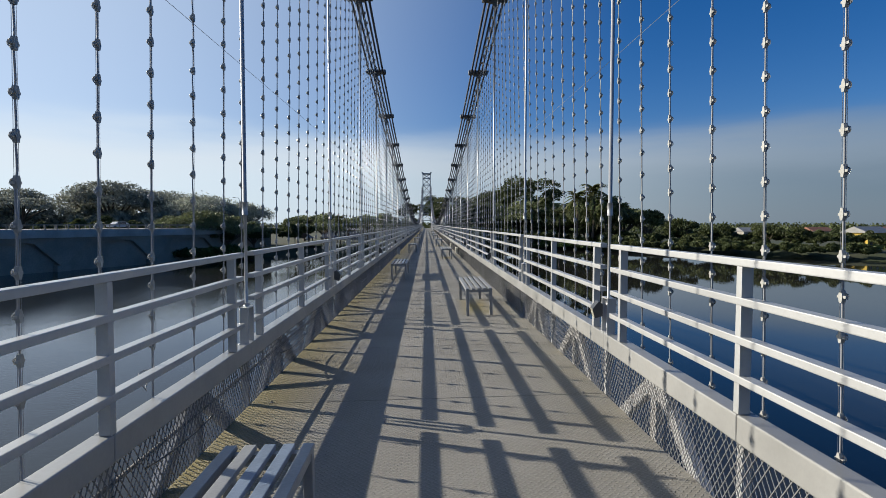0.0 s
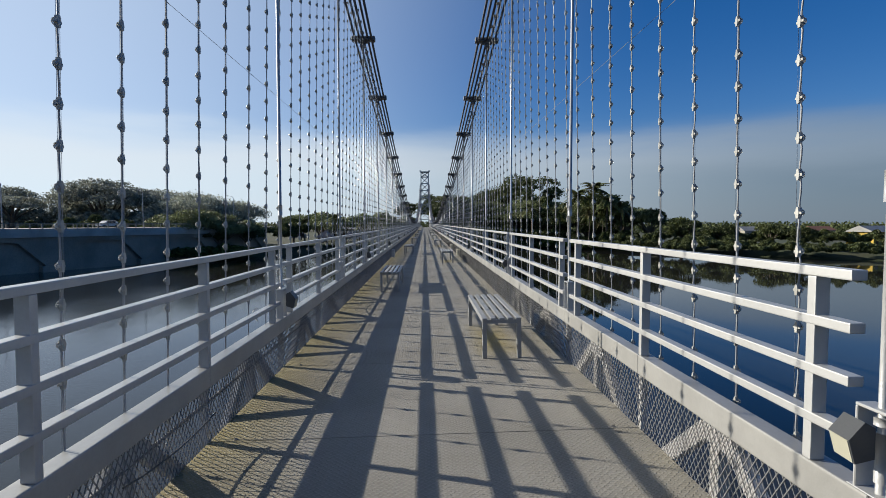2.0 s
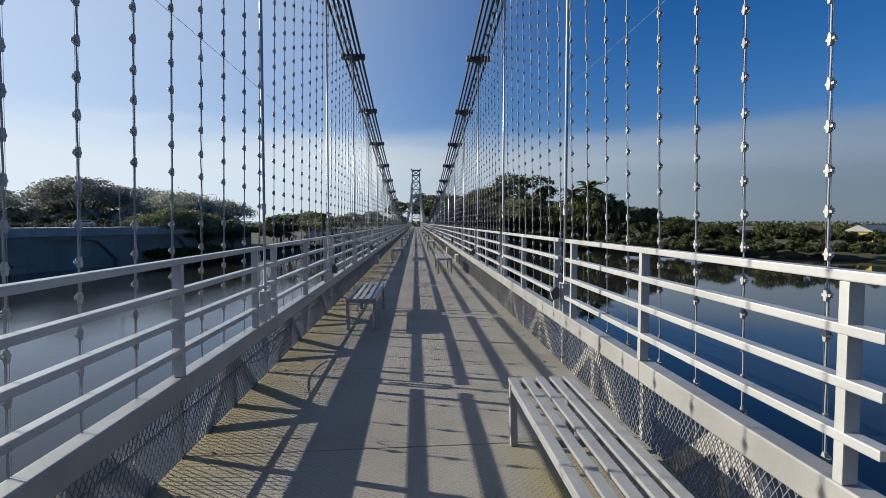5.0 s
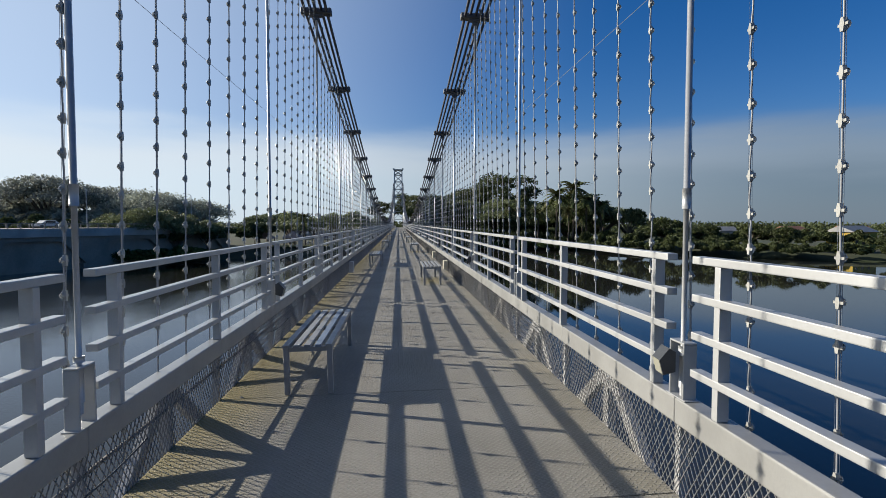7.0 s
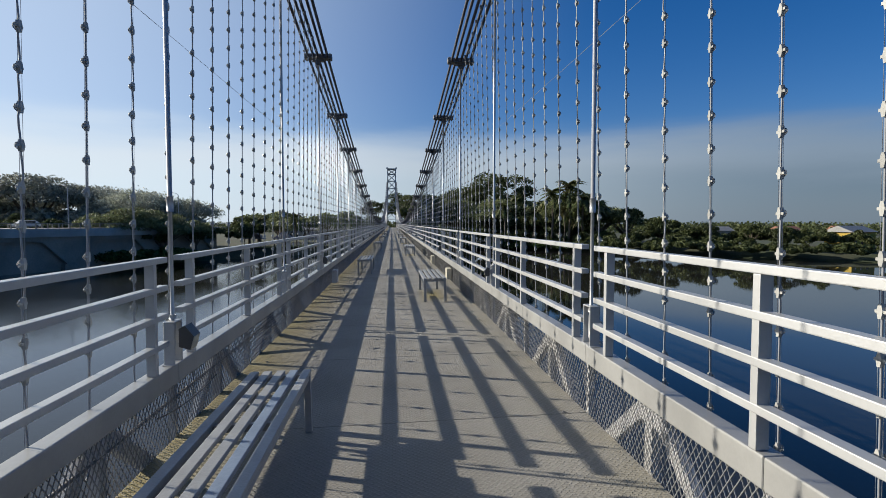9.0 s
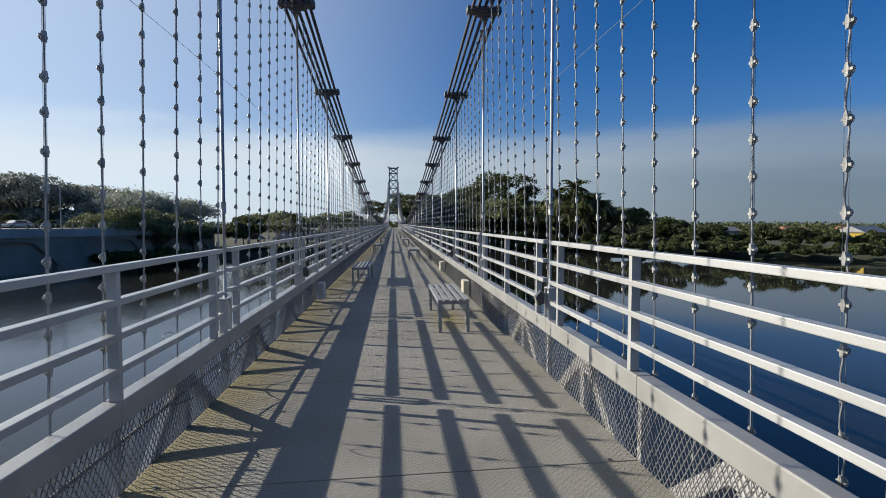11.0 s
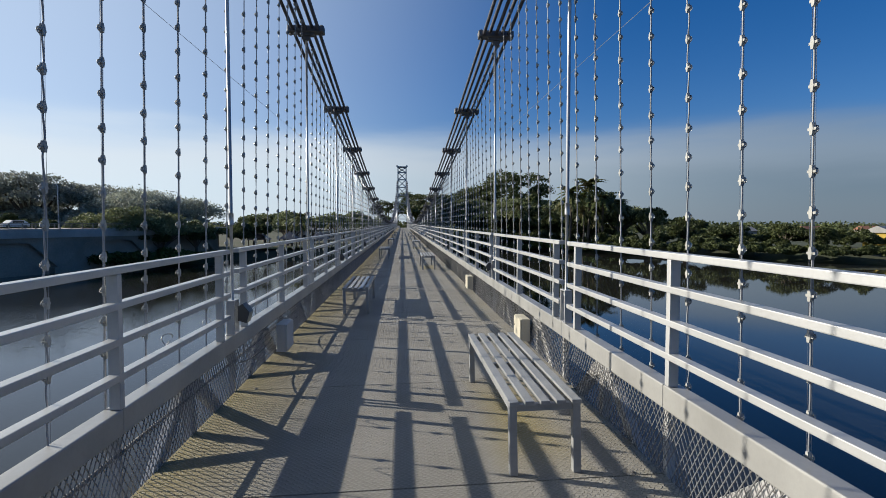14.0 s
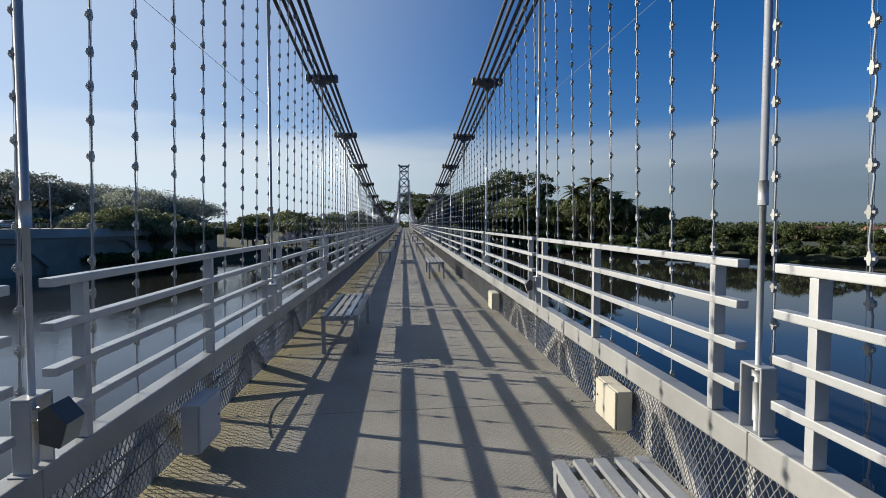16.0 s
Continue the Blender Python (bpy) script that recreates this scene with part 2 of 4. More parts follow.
    l.new(worn.outputs["Result"], b.inputs["Base Color"])
    return m


DECK = deck_material()


def water_material():
    """Still river water: a mirror in the calm reaches, finely rippled where the wind touches it, most of it upstream."""
    m = bpy.data.materials.new("river_water")
    m.use_nodes = True
    n, l = m.node_tree.nodes, m.node_tree.links
    b = n["Principled BSDF"]
    b.inputs["Base Color"].default_value = (0.019, 0.020, 0.018, 1)
    b.inputs["Specular IOR Level"].default_value = 0.5
    b.inputs["Roughness"].default_value = 0.012
    b.inputs["IOR"].default_value = 1.33
    g = n.new("ShaderNodeNewGeometry")
    mp = n.new("ShaderNodeMapping")
    mp.inputs["Scale"].default_value = (1.0, 1.5, 1.0)
    l.new(g.outputs["Position"], mp.inputs[0])
    sep = n.new("ShaderNodeSeparateXYZ")
    l.new(g.outputs["Position"], sep.inputs[0])
    upstream = n.new("ShaderNodeMapRange")
    upstream.interpolation_type = "SMOOTHSTEP"
    for k, v in (("From Min", 4.0), ("From Max", -10.0), ("To Min", 0.03), ("To Max", 0.34)):
        upstream.inputs[k].default_value = v
    l.new(sep.outputs[0], upstream.inputs["Value"])
    patches = n.new("ShaderNodeTexNoise")
    patches.inputs["Scale"].default_value, patches.inputs["Detail"].default_value = 0.035, 4
    l.new(g.outputs["Position"], patches.inputs["Vector"])
    gust = n.new("ShaderNodeMapRange")
    for k, v in (("From Min", 0.38), ("From Max", 0.62), ("To Min", 0.45), ("To Max", 1.25)):
        gust.inputs[k].default_value = v
    l.new(patches.outputs["Fac"], gust.inputs["Value"])
    wind = n.new("ShaderNodeMath")
    wind.operation = "MULTIPLY"
    l.new(upstream.outputs[0], wind.inputs[0])
    l.new(gust.outputs[0], wind.inputs[1])
    prev = None
    for scale, dist in ((0.8, 0.018), (4.0, 0.03)):
        t = n.new("ShaderNodeTexNoise")
        t.inputs["Scale"].default_value, t.inputs["Detail"].default_value = scale, 3
        l.new(mp.outputs[0], t.inputs["Vector"])
        bp = n.new("ShaderNodeBump")
        bp.inputs["Distance"].default_value = dist
        l.new(wind.outputs[0], bp.inputs["Strength"])
        l.new(t.outputs["Fac"], bp.inputs["Height"])
        if prev:
            l.new(prev, bp.inputs["Normal"])
        prev = bp.outputs[0]
    l.new(prev, b.inputs["Normal"])
    return m


WATER = water_material()


# ---- mesh helpers ----
def finish(bm, material, smooth=False):
    me = bpy.data.meshes.new("mesh")
    bm.normal_update()
    bm.to_mesh(me)
    bm.free()
    if material:
        me.materials.append(material)
    if smooth:
        for p in me.polygons:
            p.use_smooth = True
    return me


def part(name, bm, material, parent=None, label="", smooth=False):
    me = bm if isinstance(bm, bpy.types.Mesh) else finish(bm, material, smooth)
    ob = new(name, me)
    ob.parent = parent
    if label:
        ob["label"] = label
    return ob


def thing(name, label, category, group="", at=(0, 0, 0)):
    ob = new(name)
    ob.empty_display_size = 0.1
    ob.location = at
    return tagged(ob, label, category, group)


def box(bm, x0, y0, z0, x1, y1, z1):
    v = [bm.verts.new(c) for c in ((x0, y0, z0), (x1, y0, z0), (x1, y1, z0), (x0, y1, z0), (x0, y0, z1), (x1, y0, z1), (x1, y1, z1), (x0, y1, z1))]
    for f in ((3, 2, 1, 0), (4, 5, 6, 7), (0, 1, 5, 4), (1, 2, 6, 5), (2, 3, 7, 6), (3, 0, 4, 7)):
        bm.faces.new([v[i] for i in f])
    return bm


def bevelled(x0, y0, z0, x1, y1, z1, r=0.004, seg=1):
    bm = box(bmesh.new(), x0, y0, z0, x1, y1, z1)
    bmesh.ops.bevel(bm, geom=bm.edges[:], offset=r, segments=seg, affect="EDGES", profile=0.6)
    return bm


def tube(bm, points, r, sides=6, r_end=None, cap=True):
    """A round bar along points, tapering to r_end."""
    rings = []
    n = len(points)
    pts = [Vector(p) for p in points]
    for i, p in enumerate(pts):
        d = (pts[min(i + 1, n - 1)] - pts[max(i - 1, 0)]).normalized()
        up = Vector((0, 0, 1)) if abs(d.z) < 0.95 else Vector((1, 0, 0))
        a = d.cross(up).normalized()
        b = d.cross(a)
        rr = r if r_end is None else r + (r_end - r) * i / (n - 1)
        rings.append([bm.verts.new(p + (a * math.cos(k * math.tau / sides) + b * math.sin(k * math.tau / sides)) * rr) for k in range(sides)])
    for q, s in zip(rings, rings[1:]):
        for k in range(sides):
            bm.faces.new((q[k], q[(k + 1) % sides], s[(k + 1) % sides], s[k]))
    if cap:
        bm.faces.new(rings[0])
        bm.faces.new(rings[-1][::-1])
    return bm


def flat_bar(bm, p, q, width, thick, across=(1, 0, 0)):
    """A flat bar from p to q, thin along across."""
    p, q, a = Vector(p), Vector(q), Vector(across)
    d = (q - p).normalized()
    w = d.cross(a).normalized() * width / 2
    a = a * thick / 2
    v = [bm.verts.new(c) for e in (p, q) for c in (e - w - a, e + w - a, e + w + a, e - w + a)]
    for f in ((0, 1, 2, 3), (7, 6, 5, 4), (0, 4, 5, 1), (1, 5, 6, 2), (2, 6, 7, 3), (3, 7, 4, 0)):
        bm.faces.new([v[i] for i in f])
    return bm


# ---- the plan of the bridge ----
P = 4.1                       # hanger spacing
XC = 0.42                     # middle of the deck
XR, XL = 1.965, -1.125        # inner faces of rails and chords
HX_R, HX_L = 2.01, -1.16      # hangers
Y0, Y1 = -34.85, 203.0        # towers
MID = 84.0
K0, K1 = -8, 49               # hanger numbers
BANKED = 0.0225               # the deck falls to the left by this slope
WATER_Z, LAND_Z = -7.0, -5.2


def cable_z(y):
    return 1.63 + 0.00101 * (y - MID) ** 2


def lift(s):
    """How far the right side stands above the middle, and the left side below it."""
    return 0.035 * s


def side(s, x):
    """x of a place that lies x outward of the inner rail face, on side s."""
    return XR + x if s > 0 else XL - x


# ---- ground and river ----
BANK = [(-400, 118), (-110, 132), (-66, 128), (-50, 126), (-38, 146), (-18, 158), (0, 176), (25, 184), (47, 180), (72, 152), (98, 124), (135, 102), (190, 84), (300, 60), (700, 10), (2500, -100)]


def bank_y(x):
    if x <= BANK[0][0]:
        return BANK[0][1]
    for (xa, ya), (xb, yb) in zip(BANK, BANK[1:]):
        if x <= xb:
            return ya + (yb - ya) * (x - xa) / (xb - xa)
    return BANK[-1][1]


def ground():
    xs = [-3000, -1500, -800] + list(range(-400, 401, 16)) + [600, 900, 1500, 3000]
    offs = [0.0, 2, 5, 9, 16, 30, 60, 120, 300, 900, 3000]
    bm = bmesh.new()
    rows = []
    for x in xs:
        col = [bm.verts.new((x, y, z)) for y, z in ((-3000, LAND_Z), (-60, LAND_Z), (-38, LAND_Z), (-30, WATER_Z - 2.5))]
        for o in offs:
            y = bank_y(x) - 3 + o
            z = WATER_Z - 2.5 if o == 0 else min(LAND_Z, WATER_Z - 0.5 + o * 0.22) + 0.25 * noise.noise((x * 0.05, o * 0.3, 0))
            if o > 60:
                z = LAND_Z + min(2.0, o * 0.004)
            col.append(bm.verts.new((x, y, z)))
        rows.append(col)
    for a, b in zip(rows, rows[1:]):
        for i in range(len(a) - 1):
            bm.faces.new((a[i], b[i], b[i + 1], a[i + 1]))
    ob = part("ground", bm, GRASS, smooth=True)
    tagged(ob, "grassy river banks and flat green land", "ground", kind="structure")
    bm = bmesh.new()
    v = [bm.verts.new(c) for c in ((-3000, -60, WATER_Z), (3000, -60, WATER_Z), (3000, 300, WATER_Z), (-3000, 300, WATER_Z))]
    bm.faces.new(v)
    tagged(part("water", bm, WATER), "calm dark blue river water with small ripples", "river", kind="structure")


ground()


LAWN = mat("mown_lawn", (0.17, 0.19, 0.06), 0.95, grain=0.1, grain_scale=1.5, stain=0.15, stain_scale=0.15, stain_colour=(0.22, 0.19, 0.09), bump=0.05, bump_scale=4)
bm = bmesh.new()
strip = [[bm.verts.new((x, bank_y(x) + o, LAND_Z + 0.32)) for o in (6.5, 20.0)] for x in range(-58, 6, 4)]
for p, q in zip(strip, strip[1:]):
    bm.faces.new((p[0], q[0], q[1], p[1]))
tagged(part("lawn", bm, LAWN), "mown light green lawn on the far river bank", "lawn", kind="structure")


# ---- trees ----
def leaf_quad(bm, c, size, rng):
    n = Vector((rng.gauss(0, 1), rng.gauss(0, 1), rng.gauss(0.9, 1.1))).normalized()
    a = n.orthogonal().normalized()
    b = n.cross(a)
    s, w = size * rng.uniform(0.7, 1.3), size * rng.uniform(0.4, 0.7)
    vs = [bm.verts.new(c + a * s), bm.verts.new(c + b * w), bm.verts.new(c - a * s * 0.9 + n * 0.1 * s), bm.verts.new(c - b * w)]
    bm.faces.new(vs)


def crown_mesh(seed, r, h, count, leaf, lumps, material, flat=0.55):
    rng = random.Random(seed)
    bm = bmesh.new()
    centres = []
    for i in range(lumps):
        a = rng.uniform(0, math.tau)
        d = r * math.sqrt(rng.random()) * 0.78
        top = 1 - (d / r) ** 2 * 0.75
        centres.append((Vector((math.cos(a) * d, math.sin(a) * d, h * (0.25 + 0.6 * top * rng.uniform(0.55, 1.05)))), r * rng.uniform(0.2, 0.36)))
    for i in range(count):
        c, rr = centres[i % lumps]
        d = Vector((rng.gauss(0, 1), rng.gauss(0, 1), rng.gauss(0, 1))).normalized()
        if d.z < -0.35:
            d.z *= -0.6
        q = c + Vector((d.x, d.y, d.z * flat)) * rr * rng.uniform(0.7, 1.08)
        leaf_quad(bm, q, leaf, rng)
    return finish(bm, material), centres


def tree(name, seed, r, trunk_h, crown_h, count, leaf, lumps, material, label, flat=0.55):
    root = thing(name, label, "tree", "trees on the far bank")
    me, centres = crown_mesh(seed, r, crown_h, count, leaf, lumps, material, flat)
    rng = random.Random(seed + 50)
    bm = bmesh.new()
    tube(bm, [(0, 0, -0.6), (0.1, 0, trunk_h * 0.5), (0.25 * rng.uniform(-1, 1), 0.2, trunk_h + crown_h * 0.2)], r * 0.09, 7, r * 0.05)
    for c, rr in centres[:9]:
        s = Vector((0, 0, trunk_h * rng.uniform(0.7, 1.0)))
        e = c + Vector((0, 0, trunk_h))
        tube(bm, [s, (s + e) / 2 + Vector((0, 0, 0.3)), e], r * 0.035, 5, r * 0.01)
    part("trunk", bm, BARK, root, smooth=True)
    part("crown", me, None, root).location = (0, 0, trunk_h)
    return root


def palm(name, seed, h, material, label):
    root = thing(name, label, "palm tree", "palms on the far bank")
    rng = random.Random(seed)
    bm = bmesh.new()
    tip = Vector((rng.uniform(-1, 1), rng.uniform(-1, 1), h))
    tube(bm, [(0, 0, -0.6), tip * 0.5 + Vector((0.2, 0, 0)), tip], 0.25, 7, 0.16)
    part("trunk", bm, BARK, root, smooth=True)
    bm = bmesh.new()
    for i in range(26):
        a = i * 2.4 + rng.uniform(-0.2, 0.2)
        lift = rng.uniform(-0.4, 1.3)
        ln = rng.uniform(3.0, 4.0)
        d = Vector((math.cos(a), math.sin(a), 0))
        s = Vector((-d.y, d.x, 0))
        prev = tip
        for k in range(1, 9):
            u = k / 8
            p = tip + d * ln * u * math.cos(lift * (1 - u * 0.5)) + Vector((0, 0, ln * (u * math.sin(lift) - 0.72 * u * u)))
            w = 0.6 * math.sin(math.pi * min(1, u * 0.85 + 0.12))
            for sg in (-1, 1):
                q = (prev + p) / 2
                bm.faces.new([bm.verts.new(c) for c in (prev, p, p + s * sg * w + Vector((0, 0, -0.45 * w)), q + s * sg * w * 0.9 + Vector((0, 0, -0.5 * w)))])
            prev = p
    part("frond_crown", bm, material, root)
    return root


def bush(name, seed, r, h, count, material, label):
    me, _ = crown_mesh(seed, r, h, count, 0.42, 14, material, 0.8)
    ob = part(name, me, None)
    return tagged(ob, label, "bush", "bushes along the river bank")


def place_all(proto, spots, base=LAND_Z - 0.1):
    """Stands proto and its copies on spots of x, y, scale, each turned and stretched a little differently."""
    for i, (x, y, s) in enumerate(spots):
        m = pose(x, y, base, 0, 0, (i * 77 + 13 * x) % 360)
        sc = (s * (0.85 + 0.3 * ((i * 7) % 5) / 4), s * (0.85 + 0.3 * ((i * 3) % 5) / 4), s * (0.88 + 0.22 * ((i * 11) % 7) / 6))
        if i == 0:
            proto.matrix_basis = m @ Matrix.Diagonal((s, s, s, 1))
        else:
            copy_thing(proto, m).scale = sc


BIG = tree("rain_tree", 11, 9.0, 4.0, 13.5, 11000, 0.25, 30, LEAF, "tall spreading dark green tree on the far river bank", 0.55)
WIDE = tree("spreading_tree", 23, 9.0, 3.5, 8.5, 10000, 0.25, 32, LEAF2, "broad layered green tree on the far river bank", 0.45)
SMALL = tree("small_tree", 37, 5.5, 2.0, 6.5, 3200, 0.32, 24, LEAF, "small bushy green tree on the far river bank", 0.8)
place_all(BIG, [(41, 212, 1.6), (30, 232, 1.25), (64, 244, 0.95), (12, 240, 1.15), (22, 225, 1.2), (5, 262, 1.2), (31, 222, 1.3), (50, 224, 1.1), (-6, 285, 1.1)])
place_all(WIDE, [(24, 205, 1.35), (40, 200, 1.35), (52, 200, 1.45), (62, 194, 1.35), (70, 188, 1.2), (14, 205, 1.2), (16, 220, 1.3), (34, 194, 1.2), (58, 188, 1.1), (80, 190, 0.95)])
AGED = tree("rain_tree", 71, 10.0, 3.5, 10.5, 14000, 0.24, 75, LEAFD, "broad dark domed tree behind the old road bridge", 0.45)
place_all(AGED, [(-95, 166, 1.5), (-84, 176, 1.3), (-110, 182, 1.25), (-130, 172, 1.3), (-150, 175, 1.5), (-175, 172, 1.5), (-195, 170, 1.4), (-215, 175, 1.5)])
PALE = tree("pale_tree", 77, 9.0, 3.2, 9.0, 11000, 0.22, 70, LEAF3, "round pale green tree behind the old road bridge, greyed by painted haze", 0.7)
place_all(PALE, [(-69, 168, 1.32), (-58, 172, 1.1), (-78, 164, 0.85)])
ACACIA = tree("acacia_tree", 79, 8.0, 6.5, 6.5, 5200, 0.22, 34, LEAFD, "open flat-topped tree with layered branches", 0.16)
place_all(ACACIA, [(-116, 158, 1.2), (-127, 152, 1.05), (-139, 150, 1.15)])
LACY = tree("lacy_tree", 91, 6.0, 1.6, 7.6, 7000, 0.22, 50, LEAF2, "light green feathery tree on the far river bank", 0.6)
place_all(LACY, [(-60, 131, 1.0), (-54, 130, 1.1), (-49, 134, 0.95), (-45, 142, 0.8), (-52, 137, 1.15), (-78, 156, 0.8), (-100, 152, 0.75), (-120, 146, 0.8), (-31, 176, 0.9)])
PARK = tree("park_tree", 137, 5.5, 2.4, 6.0, 3200, 0.34, 22, LEAF2, "light green round tree on the bank lawn", 0.75)
place_all(PARK, [(-42, 178, 1.1), (-34, 184, 1.2), (-27, 190, 1.15), (-22, 200, 1.15), (-38, 200, 1.3), (-15, 215, 1.2), (-8, 240, 1.2), (-46, 205, 1.35), (-20, 245, 1.35)])
place_all(SMALL, [(22, 194, 1.2), (32, 190, 1.2), (44, 187, 1.2), (55, 182, 1.2), (64, 174, 1.35), (70, 166, 1.25), (76, 158, 1.05), (84, 150, 0.9), (92, 142, 0.8), (96, 136, 0.8), (122, 126, 0.62), (128, 124, 0.6), (145, 120, 0.55), (166, 118, 0.5), (190, 112, 0.5), (12, 192, 1.1)])
PALM = palm("palm", 5, 9.5, LEAFP, "coconut palm with drooping fronds on the far river bank")
place_all(PALM, [(54, 172, 1.85), (49, 173, 1.6), (58, 170, 1.6), (61, 168, 1.2), (36, 179, 1.3), (52, 170, 1.0), (-26, 166, 0.9), (-20, 172, 0.8), (-34, 158, 0.75), (-13, 180, 0.85), (56, 168, 0.8), (44, 176, 1.1), (-16, 172, 0.65), (-10, 168, 0.7)])
BUSH = bush("bush", 3, 4.0, 3.0, 1500, BUSHL, "low bright green bush at the water's edge")
rng = random.Random(9)
spots = []
for i in range(95):
    x = -60 + i * 3.4 + rng.uniform(-1, 1)
    if -40 < x < 12 or x > 60:
        continue
    spots.append((x, bank_y(x) + rng.uniform(-2.5, 0.0), rng.uniform(0.75, 1.3)))
place_all(BUSH, spots, WATER_Z - 0.2)
# a second, taller belt behind the road bridge
THICKET = bush("thicket", 8, 5.5, 8.5, 3400, LEAF, "tall dense dark green thicket along the river bank")
rng = random.Random(12)
SHORE = bush("shore_thicket", 18, 4.5, 7.5, 2600, LEAF, "dense dark green thicket overhanging the water")
place_all(SHORE, [(x + rng.uniform(-1, 1), bank_y(x) + rng.uniform(-1.5, 1.0), rng.uniform(0.8, 1.15) * (1.0 if x < 66 else 0.85 if x < 84 else 0.72)) for x in range(8, 260, 4) if not 100 < x < 106]
          + [(x + rng.uniform(-1, 1), bank_y(x) - d - rng.uniform(0.0, 3.0), rng.uniform(0.5, 0.7)) for d in (3.0, 7.5) for x in range(56, 260, 3) if not 100 < x < 106], WATER_Z - 0.2)
rng = random.Random(10)
place_all(THICKET, [(x + rng.uniform(-1, 1), bank_y(x) + rng.uniform(0.0, 3) + row * 7, rng.uniform(0.75, 1.05) * (1.0 if x < 62 else 0.75 if x < 84 else 0.62)) for row in (1,) for x in range(-95, 260, 5) if not (-34 < x < 6 or 102 < x < 110)]
          + [(x + rng.uniform(-2, 2), bank_y(x) + d + rng.uniform(-4, 4), rng.uniform(0.55, 0.8)) for d in (14, 24, 36, 55) for x in range(84, 290, 6) if not 103 < x - d * 0.6 < 116]
          + [(x, bank_y(x) + 20, rng.uniform(1.7, 2.1)) for x in range(10, 64, 5)])
# same hazed leaf colour as the trees behind the bridge
HAZY = bush("bank_thicket", 28, 5.5, 8.5, 3400, LEAFD, "tall dense green thicket behind the road bridge, haze in its leaf colour")
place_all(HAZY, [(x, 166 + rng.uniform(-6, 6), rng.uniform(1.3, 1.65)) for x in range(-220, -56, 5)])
# far woods on the horizon
bm = bmesh.new()
rng = random.Random(21)
for i in range(900):
    a = rng.uniform(-1.25, 1.45)
    d = rng.uniform(330, 620)
    c = Vector((d * math.sin(a), d * math.cos(a), LAND_Z))
    r = rng.uniform(5, 10)
    for j in range(70):
        q = c + Vector((rng.uniform(-r, r), rng.uniform(-r, r), rng.uniform(0.1, 1) * r * 0.8))
        leaf_quad(bm, q, 1.05, rng)
tagged(part("far_woods", bm, LEAF), "distant dark green woods along the horizon", "woods", kind="stuff")


def house(x, y, w, d, h, wall, roof, label, turn=0):
    root = thing("house", label, "house", "houses behind the far bank", (x, y, LAND_Z))
    root.rotation_euler = (0, 0, radians(turn))
    part("wall", box(bmesh.new(), -w / 2, -d / 2, 0, w / 2, d / 2, h), wall, root)
    bm = bmesh.new()
    o = 0.5
    v = [bm.verts.new(c) for c in ((-w / 2 - o, -d / 2 - o, h), (w / 2 + o, -d / 2 - o, h), (w / 2 + o, d / 2 + o, h), (-w / 2 - o, d / 2 + o, h), (-w / 2 - o, 0, h + d * 0.25), (w / 2 + o, 0, h + d * 0.25))]
    for f in ((0, 1, 5, 4), (2, 3, 4, 5), (3, 0, 4), (1, 2, 5), (3, 2, 1, 0)):
        bm.faces.new([v[i] for i in f])
    part("roof", bm, roof, root)
    for i in range(int(w // 3)):
        cx = -w / 2 + 1.5 + i * 3
        part("window", box(bmesh.new(), cx - 0.6, -d / 2 - 0.03, 1.0, cx + 0.6, -d / 2 - 0.001, 2.2), DARKGLASS, root, "dark window")


house(126, 149, 11, 7, 4.4, YELLOW, GREYROOF, "low yellow building with a grey metal roof", 20)
house(195, 262, 12, 8, 3.4, WALLP, ROOF, "pale house with a reddish tiled roof", 10)
house(235, 270, 14, 8, 3.6, WALLP, ROOF, "pale house with a reddish tiled roof", -10)
house(160, 262, 10, 8, 3.2, WALLP, GREYROOF, "low pale house with a grey roof", 5)
house(-30, 230, 22, 9, 4.2, WALLP, GREYROOF, "long pale building with a grey roof among the trees", 0)
house(-104, 215, 10, 10, 14.5, CONCRETE, ROOF, "building whose dark gable rises between the trees", 15)
house(-8, 212, 14, 8, 3.8, WALLP, GREYROOF, "pale riverside building with a grey roof", 0)


def pavilion(x, y):
    root = thing("pavilion", "small open pavilion with a dark pointed roof on the bank", "pavilion", "pavilions on the river bank", (x, y, LAND_Z))
    bm = bmesh.new()
    v = [bm.verts.new(c) for c in ((-2.6, -2.6, 2.5), (2.6, -2.6, 2.5), (2.6, 2.6, 2.5), (-2.6, 2.6, 2.5), (0, 0, 4.6))]
    for f in ((0, 1, 4), (1, 2, 4), (2, 3, 4), (3, 0, 4), (3, 2, 1, 0)):
        bm.faces.new([v[i] for i in f])
    part("roof", bm, CABLE, root)
    for px, py in ((-2.1, -2.1), (2.1, -2.1), (2.1, 2.1), (-2.1, 2.1)):
        part("post", tube(bmesh.new(), [(px, py, -0.3), (px, py, 2.55)], 0.12, 6), BARK, root)


for x, y in ((-36, 160), (-29, 163), (-22, 168)):
    pavilion(x, y)


# ---- old road bridge upstream ----
OB_A, OB_B = Vector((-47, 152, 0)), Vector((-150, -95, 0))


